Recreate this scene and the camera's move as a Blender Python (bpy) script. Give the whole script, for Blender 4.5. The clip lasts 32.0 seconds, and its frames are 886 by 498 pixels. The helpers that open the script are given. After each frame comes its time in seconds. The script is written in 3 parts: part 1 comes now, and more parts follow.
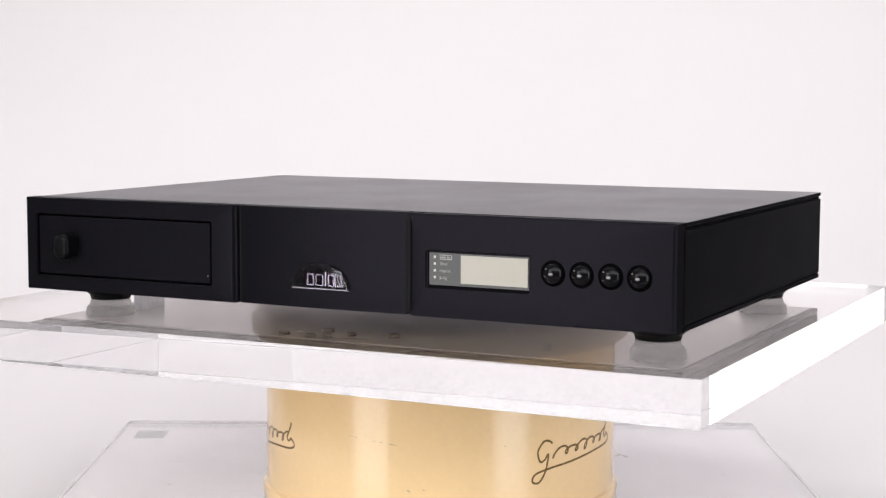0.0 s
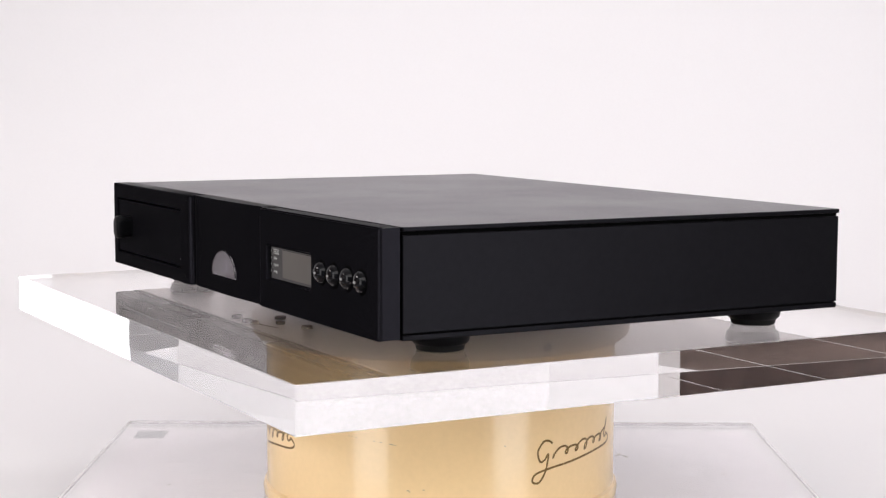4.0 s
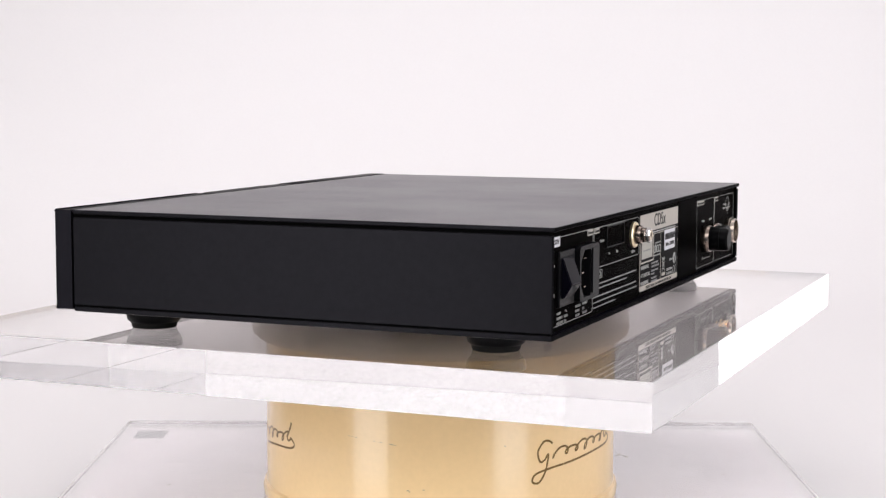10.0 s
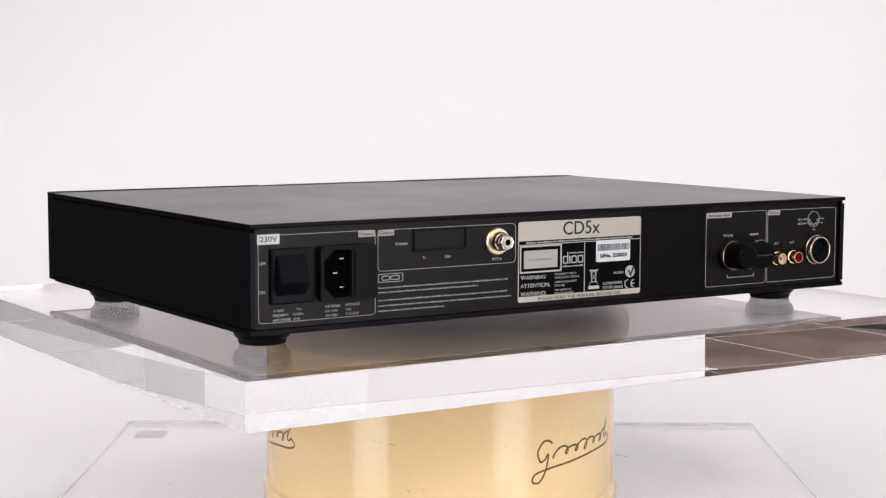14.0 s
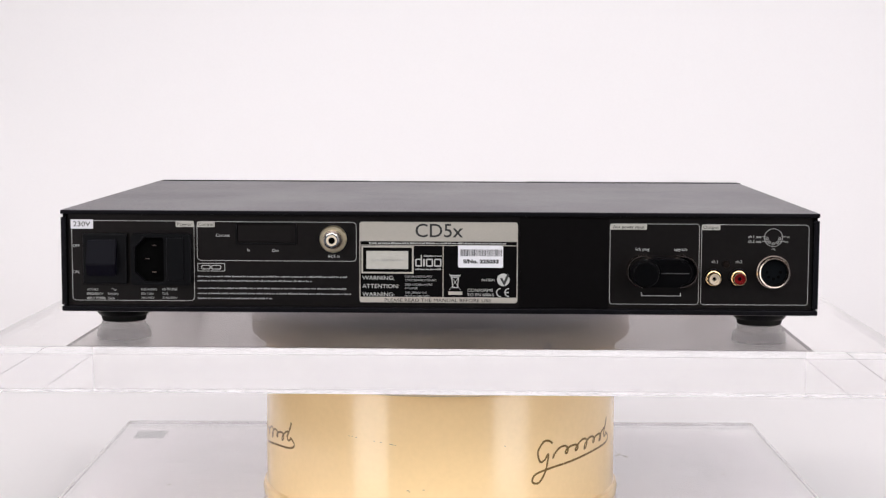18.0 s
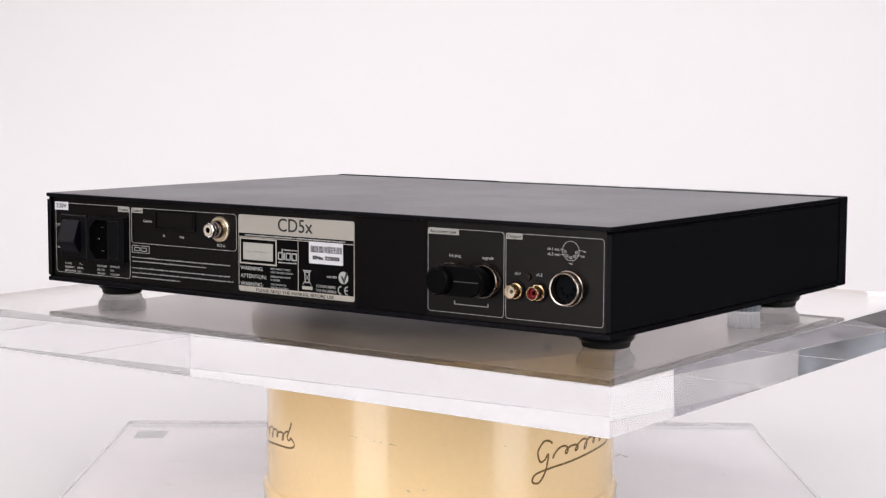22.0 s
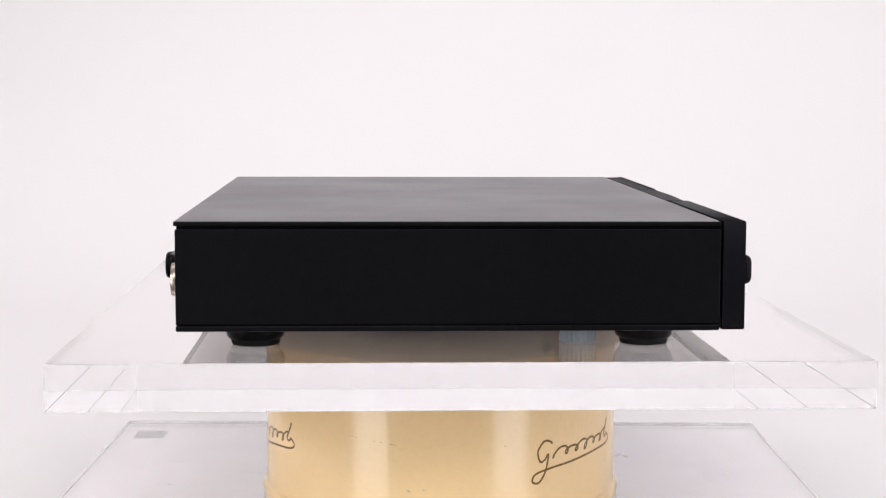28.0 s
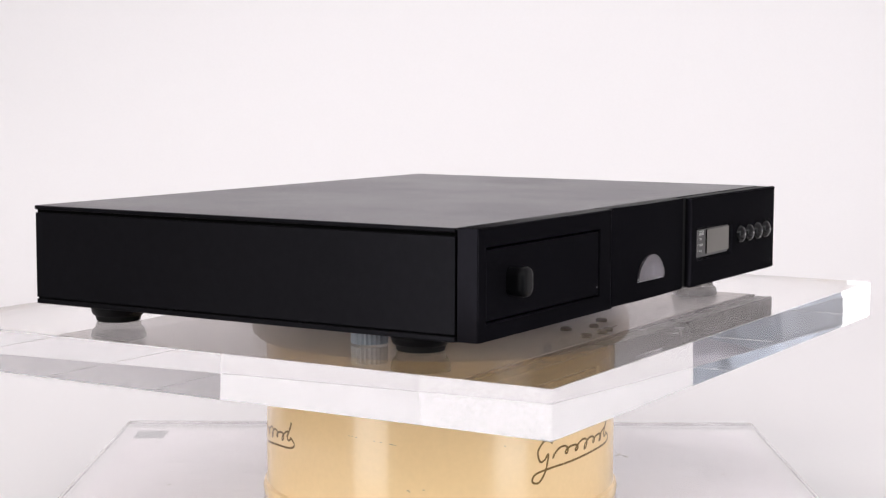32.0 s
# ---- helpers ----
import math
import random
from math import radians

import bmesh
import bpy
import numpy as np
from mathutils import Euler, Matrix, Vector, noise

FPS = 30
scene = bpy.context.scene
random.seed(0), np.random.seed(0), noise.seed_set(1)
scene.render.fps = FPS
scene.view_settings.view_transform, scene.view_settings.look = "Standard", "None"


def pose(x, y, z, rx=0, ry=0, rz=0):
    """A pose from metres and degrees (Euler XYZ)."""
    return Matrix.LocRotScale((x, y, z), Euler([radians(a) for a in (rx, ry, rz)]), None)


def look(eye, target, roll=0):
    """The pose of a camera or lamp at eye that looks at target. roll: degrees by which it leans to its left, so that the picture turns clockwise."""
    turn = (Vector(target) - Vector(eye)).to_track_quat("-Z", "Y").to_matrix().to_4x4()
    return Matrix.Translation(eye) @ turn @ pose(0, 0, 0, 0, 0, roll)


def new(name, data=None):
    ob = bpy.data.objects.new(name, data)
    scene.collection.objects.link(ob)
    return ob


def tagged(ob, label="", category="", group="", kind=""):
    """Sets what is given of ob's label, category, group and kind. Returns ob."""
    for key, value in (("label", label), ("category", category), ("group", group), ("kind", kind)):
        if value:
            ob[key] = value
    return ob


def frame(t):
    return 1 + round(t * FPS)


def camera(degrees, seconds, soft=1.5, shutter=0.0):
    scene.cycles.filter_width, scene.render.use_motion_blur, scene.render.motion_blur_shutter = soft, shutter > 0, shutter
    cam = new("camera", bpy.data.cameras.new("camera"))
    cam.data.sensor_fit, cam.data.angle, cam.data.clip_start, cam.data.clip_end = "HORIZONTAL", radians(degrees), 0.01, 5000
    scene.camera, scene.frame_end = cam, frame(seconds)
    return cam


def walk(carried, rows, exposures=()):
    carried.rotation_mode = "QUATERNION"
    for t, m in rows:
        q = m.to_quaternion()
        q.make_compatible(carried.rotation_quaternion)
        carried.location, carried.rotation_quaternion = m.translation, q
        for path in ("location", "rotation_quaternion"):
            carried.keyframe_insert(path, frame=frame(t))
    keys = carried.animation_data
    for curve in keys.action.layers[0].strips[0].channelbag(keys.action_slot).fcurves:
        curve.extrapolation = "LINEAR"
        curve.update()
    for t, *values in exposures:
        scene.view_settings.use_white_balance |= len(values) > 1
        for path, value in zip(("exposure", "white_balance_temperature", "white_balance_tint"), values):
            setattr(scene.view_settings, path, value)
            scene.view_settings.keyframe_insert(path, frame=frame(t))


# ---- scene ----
# ---- camera ----
ZC = 0.908                      # height of the player's underside
cam = camera(30.015, 32.0, soft=1.3)
EYE = Vector((0.0, -1.0881, ZC + 0.1291))
YAW, PITCH = radians(0.0686), radians(5.6225)
AIM = EYE + Vector((math.sin(YAW) * math.cos(PITCH), math.cos(YAW) * math.cos(PITCH), -math.sin(PITCH)))
walk(cam, [(0, look(EYE, AIM, 0.211)), (32, look(EYE, AIM, 0.211))])


# ---- world and lamps ----
world = bpy.data.worlds.new("studio_dark")
scene.world = world
world.use_nodes = True
world.node_tree.nodes["Background"].inputs[0].default_value = (0.9, 0.92, 1.0, 1)
world.node_tree.nodes["Background"].inputs[1].default_value = 0.02
scene.view_settings.exposure = -0.33
scene.cycles.glossy_bounces = 12          # the platter passes light on by many inner reflections


def area_lamp(name, eye, target, width, height, watts, colour):
    data = bpy.data.lights.new(name, "AREA")
    data.shape, data.size, data.size_y, data.energy, data.color = "RECTANGLE", width, height, watts, colour
    ob = new(name, data)
    ob.matrix_world = look(eye, target)
    return ob


area_lamp("softbox_lamp_a", (-1.17, -1.23, 1.06), (0, 0, 0.95), 0.66, 1.5, 15, (0.985, 0.97, 0.96))
area_lamp("softbox_lamp_b", (1.18, -1.22, 1.06), (0, 0, 0.95), 0.66, 1.5, 13.4, (0.965, 0.975, 0.995))
# two added, unseen fills that brighten the drum and the backdrop
area_lamp("front_fill", (0.0, -2.15, 2.3), (0, 0, 0.86), 2.6, 1.3, 39.5, (0.99, 0.975, 0.965))
area_lamp("backdrop_fill", (0.0, 0.35, 2.6), (0, 0.9, 0.9), 2.4, 0.7, 13.5, (0.985, 0.98, 0.99))
# added, unseen fills that lighten the room walls showing through the platter
area_lamp("room_fill", (-4.6, 0.6, 2.72), (-4.6, 0.6, 0), 1.2, 1.2, 110, (1.0, 0.95, 0.9))
area_lamp("room_fill_b", (-3.9, -1.7, 2.6), (-3.9, -3.28, 1.2), 1.6, 0.8, 85, (0.95, 0.97, 1.0))
area_lamp("room_fill_c", (1.9, -2.0, 2.6), (3.0, -1.4, 1.2), 1.2, 0.8, 21, (0.97, 0.98, 1.0))


# ---- materials ----
def material(name, colour, rough=0.5, metal=0.0, vary=0.08, grain=300.0, large=6.0, bump=0.0, bump_scale=600.0,
             rough_vary=0.08, ior=1.5, coat=0.0, stretch=(1, 1, 1)):
    """Colour and gloss that vary at a fine and a coarse scale, with fine relief."""
    mat = bpy.data.materials.new(name)
    mat.use_nodes = True
    nt = mat.node_tree
    b = nt.nodes["Principled BSDF"]
    b.inputs["Metallic"].default_value, b.inputs["IOR"].default_value = metal, ior
    b.inputs["Coat Weight"].default_value = coat
    co = nt.nodes.new("ShaderNodeTexCoord")
    mp = nt.nodes.new("ShaderNodeMapping")
    mp.inputs["Scale"].default_value = stretch
    nt.links.new(co.outputs["Object"], mp.inputs["Vector"])
    fine, wide = nt.nodes.new("ShaderNodeTexNoise"), nt.nodes.new("ShaderNodeTexNoise")
    for n, s, d in ((fine, grain, 3), (wide, large, 4)):
        n.inputs["Scale"].default_value, n.inputs["Detail"].default_value = s, d
        nt.links.new(mp.outputs[0], n.inputs["Vector"])
    add = nt.nodes.new("ShaderNodeMath")
    add.operation = "ADD"
    nt.links.new(fine.outputs[0], add.inputs[0])
    nt.links.new(wide.outputs[0], add.inputs[1])
    ramp = nt.nodes.new("ShaderNodeMapRange")
    ramp.inputs["From Min"].default_value, ramp.inputs["From Max"].default_value = 0.6, 1.4
    ramp.inputs["To Min"].default_value, ramp.inputs["To Max"].default_value = 1 - vary, 1 + vary
    nt.links.new(add.outputs[0], ramp.inputs["Value"])
    mul = nt.nodes.new("ShaderNodeVectorMath")
    mul.operation = "SCALE"
    mul.inputs[0].default_value = colour[:3]
    nt.links.new(ramp.outputs[0], mul.inputs["Scale"])
    nt.links.new(mul.outputs[0], b.inputs["Base Color"])
    rr = nt.nodes.new("ShaderNodeMapRange")
    rr.inputs["From Min"].default_value, rr.inputs["From Max"].default_value = 0.3, 0.7
    rr.inputs["To Min"].default_value, rr.inputs["To Max"].default_value = max(0.01, rough - rough_vary * rough), min(1, rough + rough_vary * rough)
    nt.links.new(wide.outputs[0], rr.inputs["Value"])
    nt.links.new(rr.outputs[0], b.inputs["Roughness"])
    if bump:
        rel = nt.nodes.new("ShaderNodeTexNoise")
        rel.inputs["Scale"].default_value, rel.inputs["Detail"].default_value = bump_scale, 2
        nt.links.new(mp.outputs[0], rel.inputs["Vector"])
        bp = nt.nodes.new("ShaderNodeBump")
        bp.inputs["Strength"].default_value, bp.inputs["Distance"].default_value = bump, 0.0004
        nt.links.new(rel.outputs[0], bp.inputs["Height"])
        nt.links.new(bp.outputs[0], b.inputs["Normal"])
    return mat


def acrylic(name, tint, rough, scratch, polish=1.0):
    """Clear cast acrylic whose polish is broken by fine scratches."""
    mat = bpy.data.materials.new(name)
    mat.use_nodes = True
    nt = mat.node_tree
    b = nt.nodes["Principled BSDF"]
    b.inputs["Base Color"].default_value = (*tint, 1)
    b.inputs["Transmission Weight"].default_value, b.inputs["IOR"].default_value = 1.0, 1.491
    b.inputs["Specular Tint"].default_value = (polish, polish, polish, 1)
    b.inputs["Roughness"].default_value = rough
    if not scratch:
        return mat
    co, mp = nt.nodes.new("ShaderNodeTexCoord"), nt.nodes.new("ShaderNodeMapping")
    mp.inputs["Scale"].default_value = (7, 20, 7)
    mp.inputs["Rotation"].default_value = (0, 0, 0.5)
    nt.links.new(co.outputs["Object"], mp.inputs["Vector"])
    n = nt.nodes.new("ShaderNodeTexNoise")
    n.inputs["Scale"].default_value, n.inputs["Detail"].default_value = 9, 5
    nt.links.new(mp.outputs[0], n.inputs["Vector"])
    r = nt.nodes.new("ShaderNodeMapRange")
    r.inputs["From Min"].default_value, r.inputs["From Max"].default_value = 0.52, 0.75
    r.inputs["To Min"].default_value, r.inputs["To Max"].default_value = rough, rough + scratch
    nt.links.new(n.outputs[0], r.inputs["Value"])
    nt.links.new(r.outputs[0], b.inputs["Roughness"])
    return mat


BLACK = material("black_satin_paint", (0.0114, 0.0110, 0.0130), 0.33, 0.6, bump=0.15, bump_scale=2500, vary=0.15, ior=1.03)
LID_BLACK = material("black_powder_lid", (0.0115, 0.0082, 0.0130), 0.32, bump=0.25, bump_scale=1800, vary=0.3, ior=1.6, rough_vary=0.1, large=12)
LID_BLACK.node_tree.nodes["Principled BSDF"].inputs["Specular Tint"].default_value = (1.0, 0.9, 1.0, 1)
REAR_BLACK = material("black_rear_paint", (0.0205, 0.0184, 0.0184), 0.37, 0.9, bump=0.1, bump_scale=2500, ior=1.02)
PLASTIC = material("black_moulded_plastic", (0.0034, 0.0034, 0.0042), 0.35, ior=1.19, bump=0.1, bump_scale=3000)
ROCKER = material("rocker_plastic", (0.0024, 0.0022, 0.0052), 0.35, ior=1.15)
BLANK_BLACK = material("blank_panel_paint", (0.0120, 0.0108, 0.0112), 0.36, 0.9, ior=1.02)
# near-black that puts the shade of grooves and holes into the colour
RECESS_SHADE = material("painted_recess_shade", (0.0015, 0.0015, 0.0016), 0.7, ior=1.08)
PLUG_BLACK = material("black_plug_plastic", (0.0018, 0.0018, 0.0021), 0.3, ior=1.15)
# lighter grey that paints the highlight along the plug's ridge
RIDGE = material("plug_ridge_highlight", (0.03, 0.03, 0.032), 0.5)
DIN_CORE = material("blue_black_core", (0.0028, 0.0036, 0.0044), 0.4, ior=1.12)
RUBBER = material("black_rubber", (0.008, 0.008, 0.008), 0.6, ior=1.25, bump=0.2, bump_scale=1500)
CHROME = material("chrome", (0.75, 0.74, 0.73), 0.12, 1.0)
NICKEL = material("nickel", (0.46, 0.40, 0.345), 0.24, 1.0)
DULL_NICKEL = material("dull_nickel", (0.27, 0.22, 0.19), 0.2, 1.0)
PALE_GOLD = material("pale_gold_plate", (0.92, 0.80, 0.56), 0.3, 1.0)
BRONZE = material("dulled_bronze", (0.028, 0.021, 0.018), 0.35, 1.0)
GOLD = material("gold_plate", (0.86, 0.62, 0.34), 0.22, 1.0)
RED = material("red_insert", (0.17, 0.004, 0.005), 0.25)
WHITE_PLASTIC = material("white_insert", (0.62, 0.53, 0.42), 0.4)
PRINT = material("grey_white_print", (0.42, 0.42, 0.41), 0.6)
DIM_PRINT = material("faint_print", (0.31, 0.31, 0.31), 0.6)
INDICATOR = material("unlit_indicator", (0.19, 0.19, 0.185), 0.08, 1.0)
TAG_GREY = material("printed_tag_grey", (0.40, 0.385, 0.35), 0.55)
LABEL_SILVER = material("silver_label_foil", (0.53, 0.495, 0.44), 0.38, 0.5, grain=900, vary=0.12, large=9, stretch=(0.5, 1, 6))
LABEL_BLACK = material("label_black_ink", (0.0028, 0.0026, 0.0028), 0.5, ior=1.1)
STICKER = material("white_paper_sticker", (0.68, 0.67, 0.71), 0.6)
INK = material("dark_ink", (0.012, 0.012, 0.012), 0.6)
LCD = material("lcd_glass", (0.160, 0.152, 0.135), 0.06, 1.0, vary=0.02)
WINDOW_DARK = material("display_surround", (0.003, 0.003, 0.003), 0.08, ior=1.5)
DOME = material("clear_button_dome", (0.004, 0.004, 0.005), 0.08, ior=1.28)
PANEL_BLACK = material("black_front_paint", (0.0122, 0.0116, 0.0146), 0.33, 0.60, bump=0.12, bump_scale=2600, vary=0.12, ior=1.03)
for mat in (BLACK, REAR_BLACK, PANEL_BLACK, BLANK_BLACK):              # matt paints that keep dark at a slant
    mat.node_tree.nodes["Principled BSDF"].inputs["Specular Tint"].default_value = (0.3, 0.3, 0.3, 1)
BADGE = material("smoked_badge", (0.004, 0.0035, 0.005), 0.14, ior=1.3)
BADGE_METAL = material("badge_metal", (0.52, 0.50, 0.54), 0.25, 1.0)
GREY_CAP = material("grey_ribbed_plastic", (0.30, 0.34, 0.38), 0.45)
CREAM = material("cream_enamel", (0.97, 0.70, 0.37), 0.2, ior=1.5, coat=0.3, vary=0.03, bump=0.03, bump_scale=40)
GOLD_INK = material("gold_transfer", (0.19, 0.105, 0.02), 0.4, 0.25)
DISC_GREY = material("worn_bearing_disc", (0.46, 0.44, 0.44), 0.38, 0.85, vary=0.35, large=14, grain=60, stretch=(1, 5, 1))
RIM_BEIGE = material("beige_rim_enamel", (0.56, 0.46, 0.34), 0.4, vary=0.12, large=10, grain=80)
STEEL = material("plated_steel_underside", (0.42, 0.40, 0.40), 0.35, 0.9, vary=0.1, grain=200)
WALL_WHITE = material("white_studio_paint", (0.86, 0.838, 0.85), 0.9, vary=0.012, large=1.2)
PAPER = material("white_backdrop_paper", (0.87, 0.846, 0.856), 0.85, vary=0.012, large=1.5)
PALE_WALL = material("pale_room_paint", (0.82, 0.77, 0.76), 0.8, vary=0.35, large=1.6, grain=3)
BLUE_GREY = material("blue_grey_room_paint", (0.23, 0.255, 0.30), 0.9, vary=0.9, large=2.0, grain=6)
ROOM_GREY = material("grey_room_paint", (0.14, 0.145, 0.15), 0.9, vary=0.03, large=1.5)
# for the added wall bands that keep the display's reflections dark
DARK_BAND = material("dark_band_paint", (0.020, 0.017, 0.016), 0.6, vary=0.3, large=2.0, grain=7)
PURPLE_GREY = material("purple_grey_room_paint", (0.20, 0.165, 0.19), 0.9, vary=0.7, large=1.2, grain=4)
BROWN_WALL = material("dull_brown_paper", (0.19, 0.135, 0.125), 0.8, vary=0.9, large=2.0, grain=7)
GREY_FLOOR = material("grey_vinyl_floor", (0.32, 0.295, 0.325), 0.6, vary=0.7, large=2.0, grain=7)
BROWN_FLOOR = material("dull_brown_carpet", (0.17, 0.125, 0.115), 0.9, vary=0.7, large=2.2, grain=30)
CLEAR = acrylic("clear_acrylic", (1.0, 0.998, 0.998), 0.0, 0.0, 0.25)
CLEAR_FACE = acrylic("clear_acrylic_faces", (0.97, 0.94, 0.93), 0.0, 0.0, 1.0)
for socket, value in (("Coat Weight", 0.7), ("Coat Roughness", 0.0), ("Coat IOR", 1.5)):
    CLEAR_FACE.node_tree.nodes["Principled BSDF"].inputs[socket].default_value = value
CLEAR_BADGE = acrylic("clear_badge_acrylic", (0.85, 0.82, 0.88), 0.02, 0.0, 0.2)
FROSTED = acrylic("frosted_acrylic", (1.0, 1.0, 0.99), 0.8, 0.0)
CLEAR_WORN = acrylic("clear_acrylic_worn", (0.98, 0.965, 0.97), 0.07, 0.05)
BASE_BACKING = material("grey_base_backing", (0.90, 0.845, 0.875), 0.6, vary=0.12, large=9, grain=40)
GREY_FELT = material("grey_felt", (0.25, 0.25, 0.26), 0.9)
SCREW_GREY = material("dull_steel_screw", (0.13, 0.12, 0.11), 0.45, 0.6)
GLUE = material("glue_dot", (0.3, 0.25, 0.19), 0.5)


# ---- mesh helpers ----
def part(name, bm, mat, parent=None, label="", smooth=False):
    """Links a bmesh as one mesh object."""
    bmesh.ops.recalc_face_normals(bm, faces=bm.faces)
    me = bpy.data.meshes.new(name)
    bm.to_mesh(me)
    bm.free()
    me.materials.append(mat)
    if smooth:
        me.polygons.foreach_set("use_smooth", [True] * len(me.polygons))
        me.set_sharp_from_angle(angle=radians(35))
    ob = new(name, me)
    if parent is not None:
        ob.parent = parent
    if label:
        ob["label"] = label
    return ob


def smooth_strips(ob):
    """Rounded edges shade smoothly while the broad faces stay flat."""
    for f in ob.data.polygons:
        f.use_smooth = max(abs(c) for c in f.normal) < 0.999
    ob.data.set_sharp_from_angle(angle=radians(35))
    return ob


def loft(bm, pts, steps):
    """A closed block through one outline, scaled and raised step by step."""
    rows = [[bm.verts.new((x * k, y * k, z)) for x, y in pts] for k, z in steps]
    n = len(pts)
    for a, b in zip(rows, rows[1:]):
        for i in range(n):
            j = (i + 1) % n
            bm.faces.new((a[i], a[j], b[j], b[i]))
    bm.faces.new(rows[0][::-1])
    bm.faces.new(rows[-1])
    return bm


def thing(name, label, category, group=""):
    return tagged(new(name), label, category, group)


def box(bm, x0, x1, y0, y1, z0, z1, bevel=0.0, segments=2):
    got = bmesh.ops.create_cube(bm, size=1)
    bmesh.ops.scale(bm, vec=(x1 - x0, y1 - y0, z1 - z0), verts=got["verts"])
    bmesh.ops.translate(bm, vec=((x0 + x1) / 2, (y0 + y1) / 2, (z0 + z1) / 2), verts=got["verts"])
    if bevel:
        edges = list({e for v in got["verts"] for e in v.link_edges})
        bmesh.ops.bevel(bm, geom=edges, offset=bevel, segments=segments, affect="EDGES", profile=0.5)
    return bm


def rounded(x0, x1, y0, y1, r, n=5):
    """Corner points of a rounded rectangle, anticlockwise."""
    pts = []
    for cx, cy, a in ((x1 - r, y1 - r, 0), (x0 + r, y1 - r, 90), (x0 + r, y0 + r, 180), (x1 - r, y0 + r, 270)):
        for i in range(n + 1):
            w = radians(a + 90 * i / n)
            pts.append((cx + r * math.cos(w), cy + r * math.sin(w)))
    return pts


def prism(bm, pts, z0, z1):
    low = [bm.verts.new((x, y, z0)) for x, y in pts]
    top = [bm.verts.new((x, y, z1)) for x, y in pts]
    bm.faces.new(top)
    bm.faces.new(low[::-1])
    for i in range(len(pts)):
        j = (i + 1) % len(pts)
        bm.faces.new((low[i], low[j], top[j], top[i]))
    return bm


def ring(bm, outer, inner, z0, z1, inner_top=None):
    """A closed band between two loops with as many points each."""
    n = len(outer)
    loops = [[bm.verts.new((x, y, z)) for x, y in pts] for pts, z in ((outer, z0), (outer, z1), (inner_top or inner, z1), (inner, z0))]
    for k in range(4):
        a, b = loops[k], loops[(k + 1) % 4]
        for i in range(n):
            j = (i + 1) % n
            bm.faces.new((a[i], a[j], b[j], b[i]))
    return bm


def outline(bm, x0, x1, y0, y1, r, w, z0=0.0, z1=0.00018):
    return ring(bm, rounded(x0, x1, y0, y1, r), rounded(x0 + w, x1 - w, y0 + w, y1 - w, max(r - w, 0.0001)), z0, z1)


def circle(cx, cy, r, n=32):
    return [(cx + r * math.cos(2 * math.pi * i / n), cy + r * math.sin(2 * math.pi * i / n)) for i in range(n)]


def lathe(bm, profile, n=32, cx=0.0, cy=0.0):
    """Turns (radius, height) points round the z axis; radius 0 closes an end."""
    rows = []
    for r, z in profile:
        if r == 0:
            rows.append([bm.verts.new((cx, cy, z))])
        else:
            rows.append([bm.verts.new((cx + r * math.cos(2 * math.pi * i / n), cy + r * math.sin(2 * math.pi * i / n), z)) for i in range(n)])
    for a, b in zip(rows, rows[1:]):
        for i in range(n):
            j = (i + 1) % n
            if len(a) == 1:
                bm.faces.new((a[0], b[j], b[i]))
            elif len(b) == 1:
                bm.faces.new((a[i], a[j], b[0]))
            else:
                bm.faces.new((a[i], a[j], b[j], b[i]))
    return bm


def B():
    return bmesh.new()


def at(bm, m):
    bm.transform(m)
    return bm


# panel spaces: u to the reader's right, v up, n outward
FRONT = Matrix(((1, 0, 0, -0.0009), (0, 0, -1, -0.1530), (0, 1, 0, 0.0011), (0, 0, 0, 1)))
REAR = Matrix(((-1.0085, 0, 0, -0.0003), (0, 0, 1, 0.1474), (0, 1.003, 0, 0.0009), (0, 0, 0, 1)))


def lettering(name, words, u, v, height, mat, parent, space, n=0.0001, width=None, align="LEFT", bold=0.0):
    """Raised flat letters with their cap height; width stretches the line to that length."""
    cu = bpy.data.curves.new(name, "FONT")
    cu.body, cu.size, cu.align_x, cu.extrude, cu.offset = words, height / 0.72, "LEFT", 0.00008, bold
    cu.resolution_u = 3
    ob = bpy.data.objects.new(name, cu)
    scene.collection.objects.link(ob)
    me = bpy.data.meshes.new_from_object(ob.evaluated_get(bpy.context.evaluated_depsgraph_get()))
    bpy.data.objects.remove(ob)
    bpy.data.curves.remove(cu)
    xs = [w.co.x for w in me.vertices]
    lo, hi = min(xs), max(xs)
    sx = width / (hi - lo) if width else 1.0
    length = (hi - lo) * sx
    shift = {"LEFT": 0, "CENTER": -length / 2, "RIGHT": -length}[align]
    me.transform(space @ Matrix.Translation((u + shift - lo * sx, v, n + 0.00008)) @ Matrix.Diagonal((sx, 1, 1, 1)))
    me.materials.clear()
    me.materials.append(mat)
    me.name = name
    out = new(name, me)
    out.parent = parent
    return out


def bars(name, u0, u1, v, height, mat, parent, space, seed, n=0.0001):
    """A line of small writing as plain bars."""
    rnd = random.Random(seed)
    bm, u, left = B(), u0, rnd.randint(2, 9)
    while u < u1 - 0.0003:
        w = rnd.uniform(0.00035, 0.0006)
        top = rnd.choice((0.7, 0.7, 0.72, 1.0))
        box(bm, u, u + w, v, v + height * top, n, n + 0.0001)
        left -= 1
        u += w + 0.00016
        if left == 0:
            u, left = u + 0.0004, rnd.randint(2, 9)
    return part(name, at(bm, space), mat, parent)


